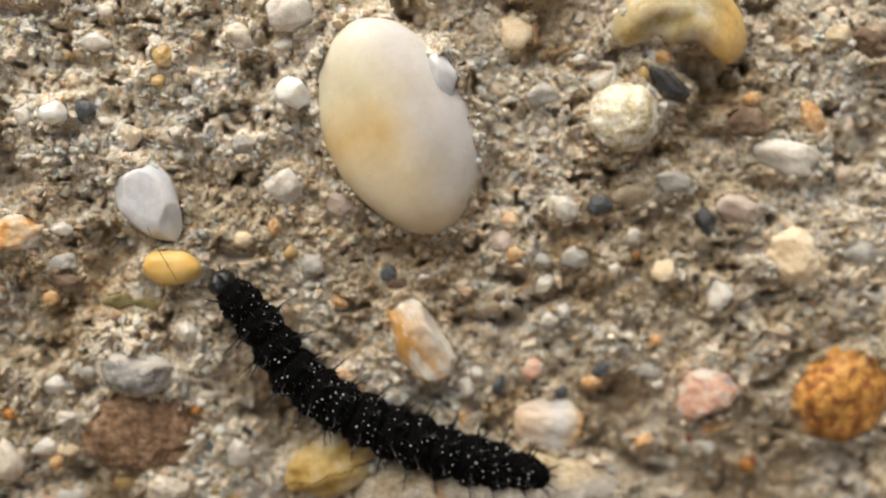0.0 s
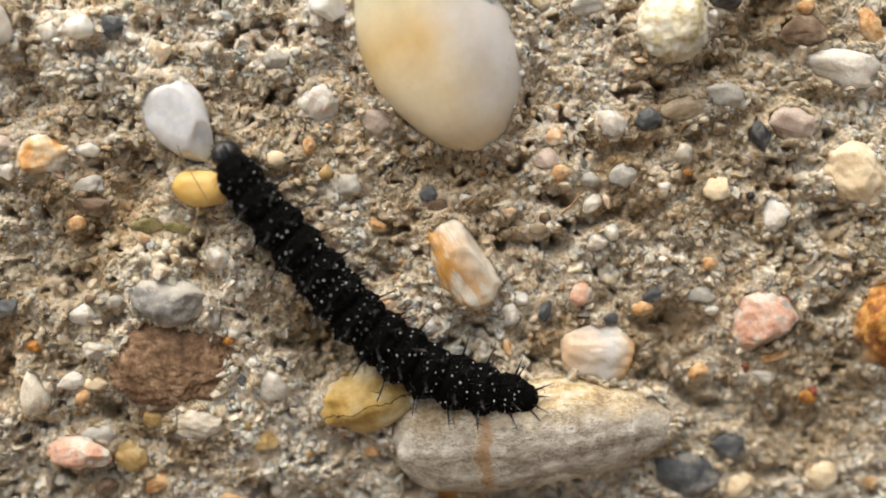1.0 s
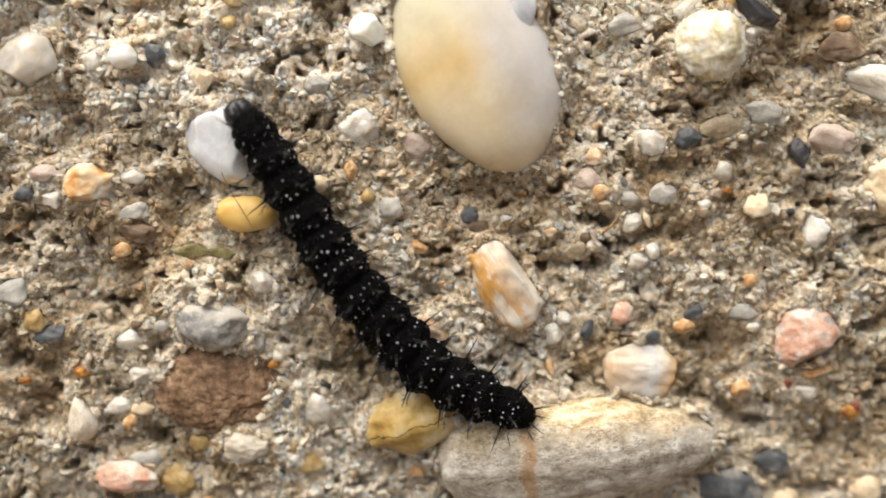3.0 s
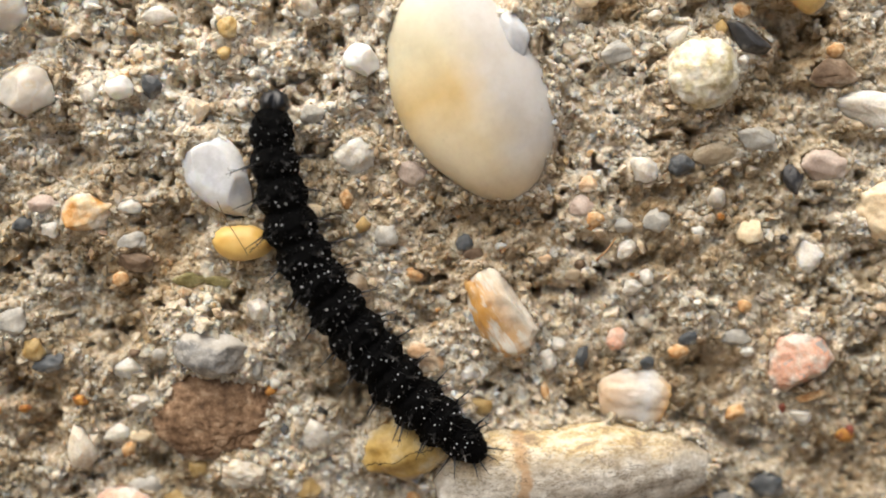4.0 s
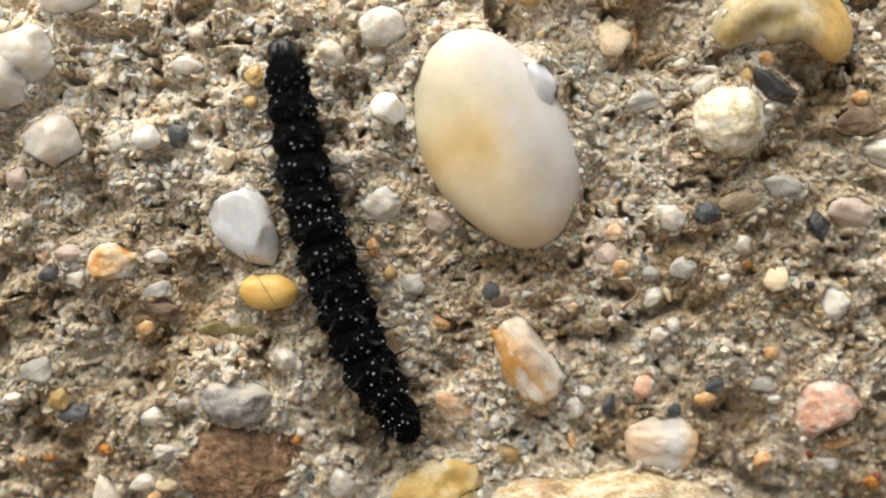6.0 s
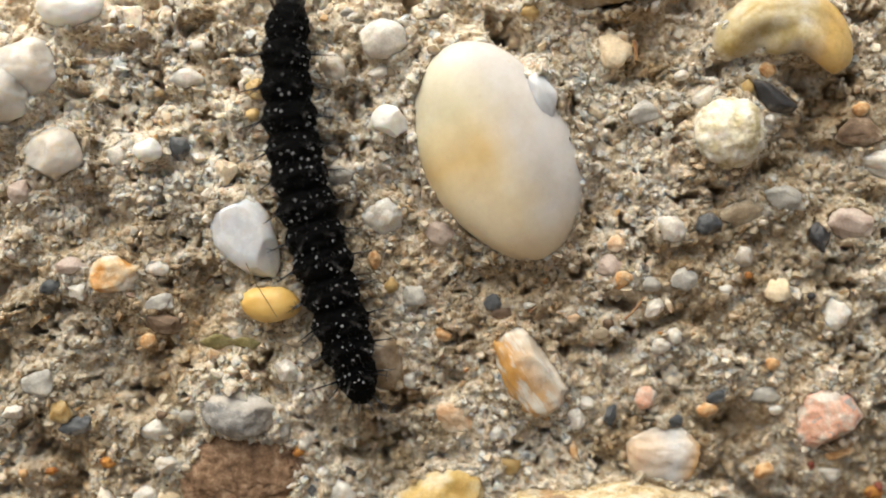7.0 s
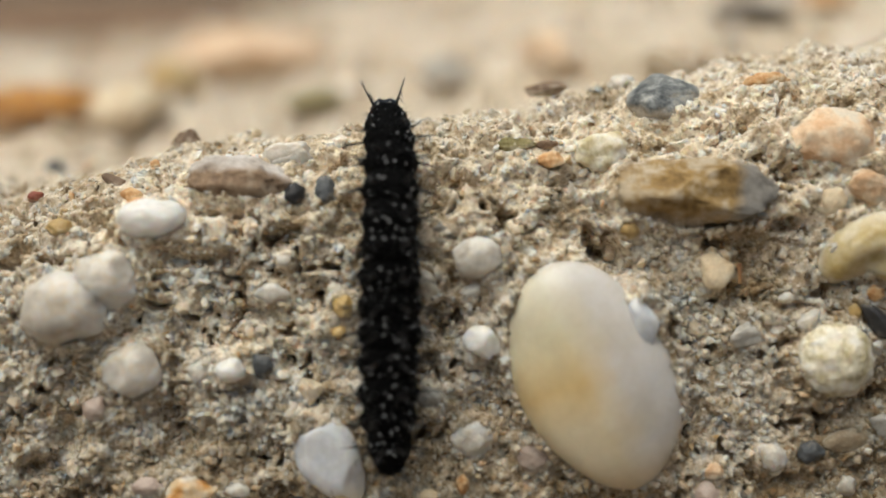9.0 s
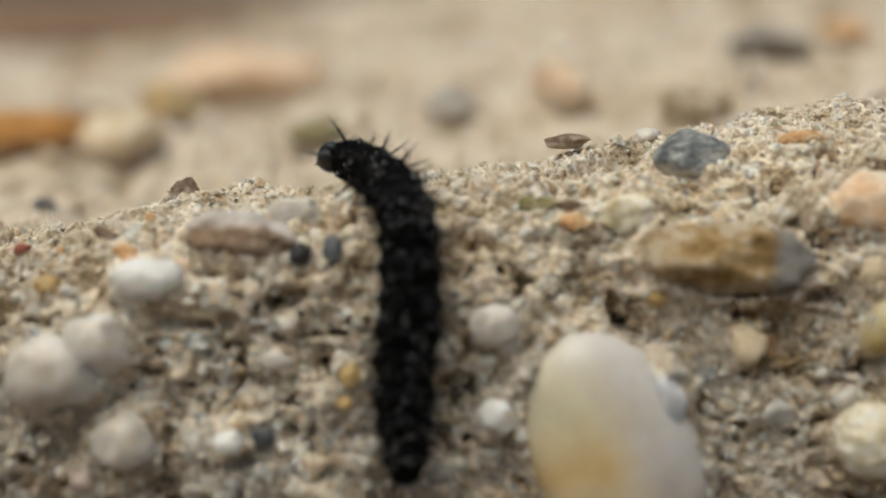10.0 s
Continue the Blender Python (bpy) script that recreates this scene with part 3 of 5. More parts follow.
def big_cream(t):
    # cream and yellow; lower end lightened in colour for light coming through the stone
    col = ramp(t, axis_fac(t, 0, -9, 13), ((0.0, (0.74, 0.72, 0.63)), (0.25, (0.73, 0.68, 0.50)), (0.46, (0.75, 0.57, 0.29)), (0.66, (0.79, 0.68, 0.47)), (0.88, (0.82, 0.71, 0.51)), (1.0, (0.80, 0.66, 0.45))))
    pale = ramp(t, axis_fac(t, 1, -4, 9), ((0.34, (0, 0, 0)), (0.62, (0.9, 0.9, 0.9))))
    end = ramp(t, axis_fac(t, 0, 3, 14), ((0.55, (1, 1, 1)), (0.85, (0.25, 0.25, 0.25))))
    col = mix(t, col, (0.68, 0.66, 0.65), mix(t, pale, end, 1.0, "MULTIPLY"))
    cloud = ramp(t, noise_fac(t, 130, 5, 0.6), ((0.40, (0.93, 0.90, 0.84)), (0.6, (1.04, 1.04, 1.04))))
    col = mix(t, col, cloud, 1.0, "MULTIPLY")
    return speckle(t, col, 700, 0.64, 0.75, (0.52, 0.42, 0.26), 0.5)


def striped_grey(t):
    band = ramp(t, noise_fac(t, 620, 8, 0.8, (0.6, 1.0, 1.0)), ((0.38, (0.28, 0.24, 0.19)), (0.45, (0.48, 0.43, 0.36)), (0.53, (0.62, 0.58, 0.51)), (0.60, (0.82, 0.79, 0.73))))
    gold = ramp(t, axis_fac(t, 1, 0.5, 6.5), ((0.3, (0, 0, 0)), (0.75, (0.75, 0.75, 0.75))))
    lit = ramp(t, noise_fac(t, 760, 8, 0.8, (0.6, 1.1, 1.0)), ((0.40, (0.30, 0.17, 0.05)), (0.48, (0.68, 0.48, 0.18)), (0.57, (0.84, 0.76, 0.58))))
    col = mix(t, band, lit, gold)
    vein = ramp(t, axis_fac(t, 0, -6.4, -1.8), ((0.36, (0, 0, 0)), (0.42, (0.75, 0.75, 0.75)), (0.58, (0.75, 0.75, 0.75)), (0.68, (0, 0, 0))))
    col = mix(t, col, (0.50, 0.30, 0.14), vein)
    line = ramp(t, axis_fac(t, 0, -6.4, -1.8), ((0.28, (0, 0, 0)), (0.32, (0.9, 0.9, 0.9)), (0.37, (0, 0, 0))))
    col = mix(t, col, (0.72, 0.60, 0.42), line)
    seam = ramp(t, noise_fac(t, 300, 6, 0.75, (0.6, 1.3, 1.0)), ((0.485, (0, 0, 0)), (0.50, (0.8, 0.8, 0.8)), (0.515, (0, 0, 0))))
    return mix(t, col, (0.10, 0.07, 0.04), seam)


def rust_striped(t):
    f = ramp(t, noise_fac(t, 300, 4, 0.6), ((0.35, (0.76, 0.70, 0.60)), (0.6, (0.84, 0.79, 0.70))))
    vein = ramp(t, noise_fac(t, 330, 5, 0.65, (0.35, 1.3, 0.6)), ((0.40, (0, 0, 0)), (0.46, (0.95, 0.95, 0.95)), (0.54, (0.8, 0.8, 0.8)), (0.60, (0, 0, 0))))
    side = ramp(t, axis_fac(t, 1, -2.6, 4.4), ((0.45, (1, 1, 1)), (0.8, (0.1, 0.1, 0.1))))
    f = mix(t, f, (0.68, 0.34, 0.06), mix(t, vein, side, 1.0, "MULTIPLY"))
    return speckle(t, f, 900, 0.6, 0.72, (0.50, 0.36, 0.18), 0.4)


def white_orange(t):
    f = ramp(t, axis_fac(t, 0, -3.2, 6.4), ((0.12, (0.74, 0.56, 0.40)), (0.42, (0.70, 0.62, 0.54)), (0.60, (0.66, 0.65, 0.64)), (0.70, (0.70, 0.62, 0.52)), (0.84, (0.72, 0.40, 0.14))))
    return speckle(t, f, 1100, 0.58, 0.7, (0.56, 0.48, 0.38), 0.5)


def bright(t):
    return ramp(t, noise_fac(t, 300, 4, 0.6), ((0.35, (0.80, 0.78, 0.73)), (0.6, (0.92, 0.91, 0.88))))


def milky_seams(t):
    f = ramp(t, noise_fac(t, 240, 4, 0.6), ((0.36, (0.53, 0.50, 0.45)), (0.46, (0.63, 0.59, 0.53)), (0.6, (0.75, 0.72, 0.67))))
    seam = ramp(t, noise_fac(t, 170, 5, 0.6), ((0.48, (0, 0, 0)), (0.50, (0.5, 0.5, 0.5)), (0.52, (0, 0, 0))))
    return mix(t, f, (0.66, 0.52, 0.32), seam)


def cracked_ochre(t):
    f = ramp(t, noise_fac(t, 260, 5, 0.65), ((0.32, (0.50, 0.30, 0.06)), (0.5, (0.70, 0.50, 0.18)), (0.68, (0.78, 0.70, 0.50))))
    line = ramp(t, axis_fac(t, 1, -2.2, 4.2), ((0.485, (0, 0, 0)), (0.497, (0.95, 0.95, 0.95)), (0.505, (0.95, 0.95, 0.95)), (0.517, (0, 0, 0))))
    return mix(t, f, (0.03, 0.02, 0.01), line)


def limed_grey(t):
    f = ramp(t, noise_fac(t, 420, 5, 0.65), ((0.35, (0.24, 0.25, 0.27)), (0.6, (0.46, 0.45, 0.43))))
    lime = ramp(t, axis_fac(t, 1, 0.9, 4.9), ((0.36, (0, 0, 0)), (0.44, (0.95, 0.95, 0.95))))
    f = mix(t, f, (0.72, 0.69, 0.64), lime)
    return speckle(t, f, 1400, 0.5, 0.58, (0.70, 0.68, 0.64), 0.5)


def yellow_smooth(t):
    f = ramp(t, noise_fac(t, 260, 3, 0.5), ((0.3, (0.80, 0.48, 0.11)), (0.7, (0.86, 0.64, 0.27))))
    return speckle(t, f, 900, 0.66, 0.74, (0.48, 0.30, 0.08), 0.5)


def glassy(t):
    f = ramp(t, noise_fac(t, 340, 3, 0.5), ((0.3, (0.58, 0.60, 0.64)), (0.7, (0.76, 0.77, 0.79))))
    corner = ramp(t, axis_fac(t, 0, 1.2, 7.5), ((0.35, (0, 0, 0)), (0.7, (0.8, 0.8, 0.8))))
    return mix(t, f, (0.74, 0.68, 0.56), corner)


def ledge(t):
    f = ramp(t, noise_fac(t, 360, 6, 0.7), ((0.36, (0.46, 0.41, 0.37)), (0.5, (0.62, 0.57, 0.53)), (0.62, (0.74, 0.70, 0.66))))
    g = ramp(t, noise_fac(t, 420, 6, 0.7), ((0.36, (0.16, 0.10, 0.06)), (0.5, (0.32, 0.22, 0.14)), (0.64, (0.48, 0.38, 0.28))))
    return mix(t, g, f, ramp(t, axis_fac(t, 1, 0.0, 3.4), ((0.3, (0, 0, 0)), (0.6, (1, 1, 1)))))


def half_ochre(t):
    f = ramp(t, noise_fac(t, 380, 6, 0.7), ((0.36, (0.20, 0.12, 0.04)), (0.48, (0.46, 0.30, 0.11)), (0.6, (0.62, 0.52, 0.38))))
    g = ramp(t, noise_fac(t, 380, 5, 0.7), ((0.3, (0.18, 0.17, 0.16)), (0.7, (0.38, 0.36, 0.33))))
    return mix(t, f, g, ramp(t, axis_fac(t, 0, 2.6, 8.0), ((0.4, (0, 0, 0)), (0.7, (1, 1, 1)))))


def slate_bands(t):
    f = ramp(t, noise_fac(t, 420, 6, 0.7, (0.8, 1.2, 1.0)), ((0.38, (0.07, 0.08, 0.09)), (0.48, (0.20, 0.22, 0.23)), (0.57, (0.40, 0.42, 0.42)), (0.66, (0.58, 0.54, 0.46))))
    return f


def arched(t):
    f = ramp(t, noise_fac(t, 260, 4, 0.6), ((0.36, (0.56, 0.44, 0.18)), (0.5, (0.70, 0.62, 0.42)), (0.62, (0.78, 0.75, 0.66))))
    return mix(t, f, (0.76, 0.50, 0.14), ramp(t, axis_fac(t, 0, 0.5, 7.5), ((0.35, (0, 0, 0)), (0.75, (0.85, 0.85, 0.85)))))


def brown_glass(t):
    return ramp(t, noise_fac(t, 420, 5, 0.65), ((0.35, (0.17, 0.12, 0.07)), (0.5, (0.30, 0.22, 0.14)), (0.65, (0.44, 0.37, 0.28))))


def crumbly_brown(t):
    return ramp(t, noise_fac(t, 900, 7, 0.75), ((0.36, (0.10, 0.055, 0.028)), (0.5, (0.27, 0.16, 0.09)), (0.64, (0.46, 0.32, 0.21))))


def feature(name, x, s, a, b, c, angle, lift, material, label, seed=1, faceted=False, rough=0.04, waist=0.0, levels=5, facets=7, lump=0.1, arc=0.0, blunt=0.0, grit=0.0, broken=0, grip=0.25, tilt=(0, 0), bare=1.0):
    if broken:
        me = chunk(a * 1.06, b * 1.06, c * 1.06, seed, broken, rough, waist, grit)
    else:
        me = blob(a, b, c, seed, faceted, rough, levels, waist, facets, lump, arc, blunt, grit)
    me.materials.append(material)
    return set_stone(me, name, x, s, a, b, angle, lift, label, tilt=tilt, grip=None if s > 60 else lift + grip * c, bare=bare)


feature("pebble", 1.9, 3.1, 11.3, 7.3, 4.2, -66, 0.5, big_stone_material("cream_pebble", big_cream, 0.38, 0.5, 0.03, 0.25, 0.35),
        "very large smooth cream and yellow egg-shaped pebble in the concrete", seed=3, rough=0.012, waist=0.0, lump=0.07, facets=0)
feature("pebble", 11.9, -35.5, 13.6, 5.2, 3.9, 4, 0.9, big_stone_material("banded_pebble", striped_grey, 0.42, 0.3, 0.22, 0.45),
        "long grey pebble with golden bands and a rusty vein", seed=12, rough=0.05, waist=-0.16, facets=0, blunt=2.9, grit=0.01, lump=0.14)
feature("pebble", -22.4, -4.8, 4.9, 2.7, 1.5, -58, 0.9, big_stone_material("glassy_quartz", glassy, 0.25, 0.95, 0.03, 0.3, 0.1),
        "angular glassy white quartz flake above a yellow pebble", grip=0.0, seed=5, faceted=True, rough=0.015, waist=-0.4, lump=0.08, facets=6)
feature("pebble", -20.6, -11.0, 3.0, 1.85, 1.6, -4, 0.8, big_stone_material("yellow_pebble", yellow_smooth, 0.4, 0.2, 0.03, 0.3),
        "smooth bright yellow oval pebble below a quartz flake", seed=6, rough=0.02, levels=4, facets=3)
feature("pebble", 4.4, -18.6, 4.8, 2.9, 2.6, -58, 0.5, big_stone_material("striped_pebble", rust_striped, 0.4, 0.35, 0.05, 0.5),
        "angular white pebble streaked with rusty orange stripes", seed=8, faceted=True, rough=0.07, waist=0.22, facets=7, grit=0.012, blunt=2.8)
feature("pebble", 34.5, -24.5, 3.9, 3.1, 1.9, 15, 0.2, STONES["pink"], "angular speckled pink granite pebble set in concrete", seed=9, faceted=True, rough=0.1, grit=0.04, facets=12, blunt=2.6)
feature("pebble", 18.1, -27.7, 4.4, 2.9, 1.7, -6, 0.1, big_stone_material("white_orange_pebble", white_orange, 0.35, 0.6, 0.05, 0.5),
        "white quartz pebble with orange corners above the banded pebble", seed=10, faceted=True, rough=0.1, facets=12, grit=0.012, blunt=2.8)
feature("pebble", -5.0, -31.8, 5.0, 3.3, 2.9, 18, 0.8, big_stone_material("cracked_pebble", cracked_ochre, 0.5, 0.1, 0.06),
        "glossy ochre pebble with a dark crack across it", seed=14, rough=0.06, lump=0.2)
feature("pebble", -24.3, -21.9, 3.9, 2.4, 2.2, -12, 0.7, big_stone_material("limed_pebble", limed_grey, 0.6, 0, 0.05),
        "blue-grey pebble crusted with pale lime", seed=15, faceted=True, rough=0.06, grit=0.01)
feature("pebble", -24.6, -27.8, 6.3, 4.7, 1.3, 4, -0.25, big_stone_material("crumbly_stone", crumbly_brown, 0.9, 0, 0.3, 0.6, 0.5),
        "flat crumbly dark brown stone below a grey pebble", seed=16, rough=0.16, grit=0.05, facets=4, levels=6, bare=0.72, grip=0.55)
feature("pebble", -21.9, -34.2, 2.6, 1.6, 1.5, -2, 0.6, STONES["quartz"], "small blunt off-white pebble set in concrete", seed=17, faceted=True, rough=0.1, facets=9, lump=0.16)
feature("pebble", -37.8, -30.8, 2.3, 1.3, 1.4, 100, 0.6, STONES["quartz"], "pale lemon drop-shaped pebble set in concrete", seed=18, rough=0.06, waist=-0.45)
feature("pebble", -33.9, -36.9, 3.1, 1.75, 1.6, -8, 0.6, STONES["pink"], "rounded salmon-pink pebble set in concrete", seed=19, rough=0.12, lump=0.18, grit=0.02)
feature("pebble", 6.5, 8.0, 2.5, 1.5, 1.1, 112, 2.6, big_stone_material("white_chip", glassy, 0.3, 0.5, 0.03, 0.3), "white quartz chip against the large cream pebble", seed=24, rough=0.03, broken=11, grip=0.0)
feature("pebble", 12.0, 19.7, 7.6, 3.4, 3.2, -4, 0.2, big_stone_material("ochre_grey_stone", half_ochre, 0.8, 0, 0.6),
        "large rough ochre stone turning grey at one end", seed=26, faceted=True, rough=0.12, facets=10, grit=0.03, blunt=3.5)
feature("pebble", 10.5, 32.1, 4.2, 3.1, 2.2, 4, -0.5, big_stone_material("slate_banded", slate_bands, 0.55, 0, 0.12),
        "blue-grey banded slate pebble on the nose of the step", seed=22, rough=0.09, broken=16)
feature("pebble", 30.9, 14.6, 6.2, 3.3, 3.0, -12, 0.3, big_stone_material("arched_pebble", arched, 0.35, 0.6),
        "arched milky quartz pebble turning honey-yellow at one end", seed=23, rough=0.035, lump=0.3, arc=1.3, facets=0, grit=0.01)
soil = feature("soil_patch", -150, 380, 105, 120, 5, 20, 0.0, big_stone_material("dark_soil", crumbly_brown, 0.95, 0, 0.5),
        "patch of dark crumbly soil on the tread", seed=31, faceted=True, rough=0.12, levels=5)
tagged(soil, "patch of dark crumbly soil on the tread", "soil", kind="stuff")
# pebbles lying further back on the tread
for kind, x, s, a, b, c, angle, words in (
        ("cream", -57, 88, 6.2, 6.0, 4.2, 20, "large pale whitish stone on the tread"),
        ("rust", -72, 90, 10.5, 6.0, 4.0, 14, "long flat orange stone on the tread"),
        ("peach", -45, 135, 15.5, 14.0, 6.0, -6, "broad flat peach-coloured stone on the tread"),
        ("honey", -55, 116, 6.0, 7.0, 4.0, 0, "amber stone beside a peach-coloured one on the tread"),
        ("peach", 6.6, 102, 4.0, 8.0, 4.0, 20, "long peach-brown stone on the tread"),
        ("dusk", 42, 121, 6.8, 8.0, 2.4, -12, "flat dark grey stone on the tread"),
        ("orange", 58, 130, 4.0, 5.0, 2.4, 0, "small orange stone on the tread"),
        ("olive", -29, 93, 5.0, 4.0, 2.0, 10, "mossy olive lump on the tread"),
        ("brown", -0.5, 38, 2.4, 1.6, 0.8, 10, "small brown stone behind the nose of the step"),
        ("grey", -9, 101, 4.5, 4.0, 2.6, 0, "dull grey stone on the tread")):
    me = blob(a, b, c, int(abs(x) * 7 + s), True, 0.05, 4)
    me.materials.append(STONES[kind])
    set_stone(me, "pebble", x, s, a, b, angle, 0.5 * c, words, "stone", "stones on the tread")

BRIGHT = big_stone_material("bright_quartz", bright, 0.3, 0.6, 0.03, 0.15, 0.1)
MILKY = big_stone_material("milky_quartz", milky_seams, 0.3, 0.85, 0.04, 0.3, 0.15)
feature("pebble", -40.9, 4.2, 3.0, 2.6, 2.0, 35, 0.4, MILKY, "smooth milky white quartz pebble set in concrete", seed=41, faceted=True, rough=0.04, facets=6, lump=0.12)
feature("pebble", -43.4, 12.6, 3.4, 2.8, 2.2, 10, 0.3, MILKY, "milky quartz lump grown against a larger one", seed=42, rough=0.04, lump=0.25)
feature("pebble", -46.8, 10.3, 4.2, 3.5, 2.9, 0, 0.3, MILKY, "large milky quartz lump with honey-coloured seams", seed=43, rough=0.04, lump=0.25)
feature("pebble", -31.7, 4.3, 1.4, 1.2, 1.2, 0, 1.2, BRIGHT, "small bright white pebble beside a slate-grey one", seed=72, rough=0.03, levels=4, grip=-0.2)
pebble("slate", -28.9, 4.5, 1.1, 1.3, 0, 0.50, 1)
feature("pebble", -8.3, 6.3, 1.9, 1.7, 1.3, -10, 0.8, BRIGHT, "angular white pebble beside the large cream one", seed=73, faceted=True, rough=0.04, facets=8, grip=0.0)
feature("pebble", 24.7, 4.0, 3.5, 3.5, 2.9, 0, 0.7, STONES["sponge"], "round chalky pitted cream pebble set in concrete", seed=44, rough=0.08, lump=0.08, facets=0, grit=0.07, grip=0.1)
pebble("slate", 22.5, -4.8, 1.3, 1.2, 0, 0.70, 1)
pebble("white", 19.0, -4.9, 1.4, 1.4, 0, 0.60, 0)
pebble("tan", 26.1, -3.9, 1.9, 1.2, 10, 0.25, 0)
pebble("grey", 30.3, -2.5, 2.5, 1.2, -12, 0.50, 1)
pebble("rose", 36.9, -5.3, 2.5, 1.8, -5, 0.50, 1)
pebble("black", 33.7, -6.4, 1.0, 1.6, 10, 0.40, 1)
pebble("white", 41.7, 0.2, 4.1, 2.0, -8, 0.60, 1)
pebble("cream", 43.5, -10.4, 3.4, 2.6, -30, 0.70, 0)
pebble("grey", 49.9, -9.9, 2.1, 1.7, 0, 0.50, 1)
pebble("rust", 49.1, -25.0, 5.8, 5.1, 15, 0.50, 0)
feature("pebble", 29.2, 7.4, 3.0, 1.5, 1.2, -32, 0.5, STONES["black"], "sharp black shard below an arched quartz pebble", seed=47, rough=0.05, waist=-0.3, broken=8, tilt=(10, -8))
feature("pebble", -10.3, -17.0, 2.4, 2.9, 1.5, 15, 0.1, big_stone_material("brown_glassy", brown_glass, 0.35, 0.6, 0.04, 0.5, 0.3), "round translucent brown pebble dusted with cement", seed=51, rough=0.05)
pebble("orange", 28.9, 10.1, 1.0, 0.8, 0, 0.40, 1)
pebble("brown", 37.9, 3.7, 2.7, 1.6, -5, 0.50, 1)
pebble("orange", 44.4, 4.1, 2.0, 1.1, -65, 0.60, 0)
pebble("orange", 38.0, 6.0, 0.9, 0.7, 0, 0.60, 0)
pebble("cream", 46.8, 12.6, 1.3, 1.1, 0, 0.70, 0)
pebble("brown", 50.4, 11.8, 2.2, 2.3, 0, 0.60, 0)
pebble("cream", 13.9, 12.6, 1.6, 1.7, 15, 0.40, 0)
feature("pebble", -8.6, 14.3, 2.4, 2.0, 1.5, 0, 0.7, STONES["white"], "rounded milky white pebble in pale concrete", seed=74, rough=0.04, lump=0.12, facets=5, grip=0.0)
pebble("peach", -3.0, -23.1, 2.2, 1.6, -30, 0.60, 0)
pebble("white", 0.4, -24.8, 2.1, 1.1, 8, 0.90, 1)
pebble("grey", -6.7, -10.7, 1.4, 1.3, 0, 0.60, 0)
pebble("ochre", -8.8, -9.7, 0.9, 0.8, 0, 0.70, 0)
pebble("orange", -10.4, -7.1, 1.0, 0.7, 80, 0.60, 1)
pebble("rose", -3.8, -4.6, 1.7, 1.3, -20, 0.50, 0)
pebble("orange", 13.8, -10.0, 1.3, 1.1, 0, 0.70, 0)
pebble("cream", -13.7, -8.2, 1.1, 1.0, 0, 0.70, 0)
pebble("orange", -4.0, -14.7, 0.9, 0.7, -40, 0.60, 0)
pebble("cream", 29.4, -11.7, 1.4, 1.2, 0, 0.60, 0)
pebble("white", 35.2, -14.2, 1.9, 1.5, -60, 0.40, 1)
pebble("grey", 20.1, -10.1, 1.4, 1.2, 30, 0.50, 0)
pebble("pink", 16.1, -21.8, 1.3, 1.1, 60, 0.40, 1)
pebble("orange", 22.2, -23.3, 1.1, 0.8, 0, 0.60, 0)
pebble("slate", 12.5, -23.4, 1.4, 0.7, 70, 0.60, 1)
pebble("orange", 27.9, -29.9, 1.1, 0.8, 15, 0.70, 0)
pebble("orange", 28.8, -18.9, 0.7, 0.7, 0, 0.60, 0)
pebble("slate", 26.8, -40.5, 3.8, 2.6, -5, 0.50, 1)
pebble("slate", 31.3, -37.7, 2.2, 1.5, -10, 0.50, 1)
pebble("white", 34.6, -30.6, 1.3, 1.1, 0, 0.50, 1)
pebble("cream", 41.2, -40.8, 1.8, 1.7, 0, 0.60, 0)
pebble("rust", 39.3, -32.8, 0.9, 0.7, 0, 0.60, 1)
pebble("amber", -35.9, -7.5, 2.4, 2.0, 15, 0.60, 0)
pebble("rose", -40.0, -6.6, 1.5, 0.9, 10, 0.50, 1)
pebble("white", -31.6, -7.2, 1.1, 0.8, 0, 0.60, 0)
pebble("grey", -31.6, -10.5, 1.8, 0.9, 8, 0.50, 1)
pebble("brown", -31.3, -12.5, 2.2, 1.2, -15, 0.60, 1)
pebble("orange", -32.9, -14.2, 0.8, 0.7, 0, 0.60, 0)
pebble("slate", -40.7, -22.4, 2.1, 1.0, 10, 0.50, 1)
pebble("ochre", -41.8, -21.0, 1.1, 1.3, 0, 0.40, 1)
pebble("white", -32.7, -23.2, 1.6, 1.2, 15, 0.60, 1)
pebble("rust", -37.6, -26.2, 0.9, 0.6, -10, 0.70, 1)
pebble("white", -31.7, -26.7, 1.4, 0.9, 0, 1.10, 0)
pebble("white", -34.2, -29.8, 1.7, 0.9, 15, 0.60, 1)
pebble("cream", -31.9, -30.1, 1.1, 0.7, 0, 0.60, 0)
pebble("orange", -33.2, -31.4, 0.9, 0.7, 60, 0.60, 0)
pebble("grey", -31.6, -35.5, 1.7, 1.1, -10, 0.60, 0)
pebble("ochre", -29.1, -37.6, 2.0, 1.4, -40, 0.50, 0)
pebble("orange", -26.4, -40.5, 1.7, 1.2, 30, 0.60, 1)
pebble("brown", -31.6, -40.7, 1.2, 0.9, 0, 0.60, 0)
pebble("grey", -20.1, -23.7, 1.0, 1.3, 0, 0.60, 1)
pebble("rust", -18.7, -25.9, 0.7, 0.6, 0, 0.60, 1)
pebble("ochre", -17.4, -34.6, 0.9, 0.7, 0, 0.60, 1)
pebble("white", -19.3, -17.7, 1.4, 1.0, 0, 1.20, 0)
pebble("ochre", -26.4, -33.6, 1.3, 1.1, 0, 0.40, 1)
pebble("white", -14.4, -30.5, 1.8, 1.7, 0, 0.60, 0)
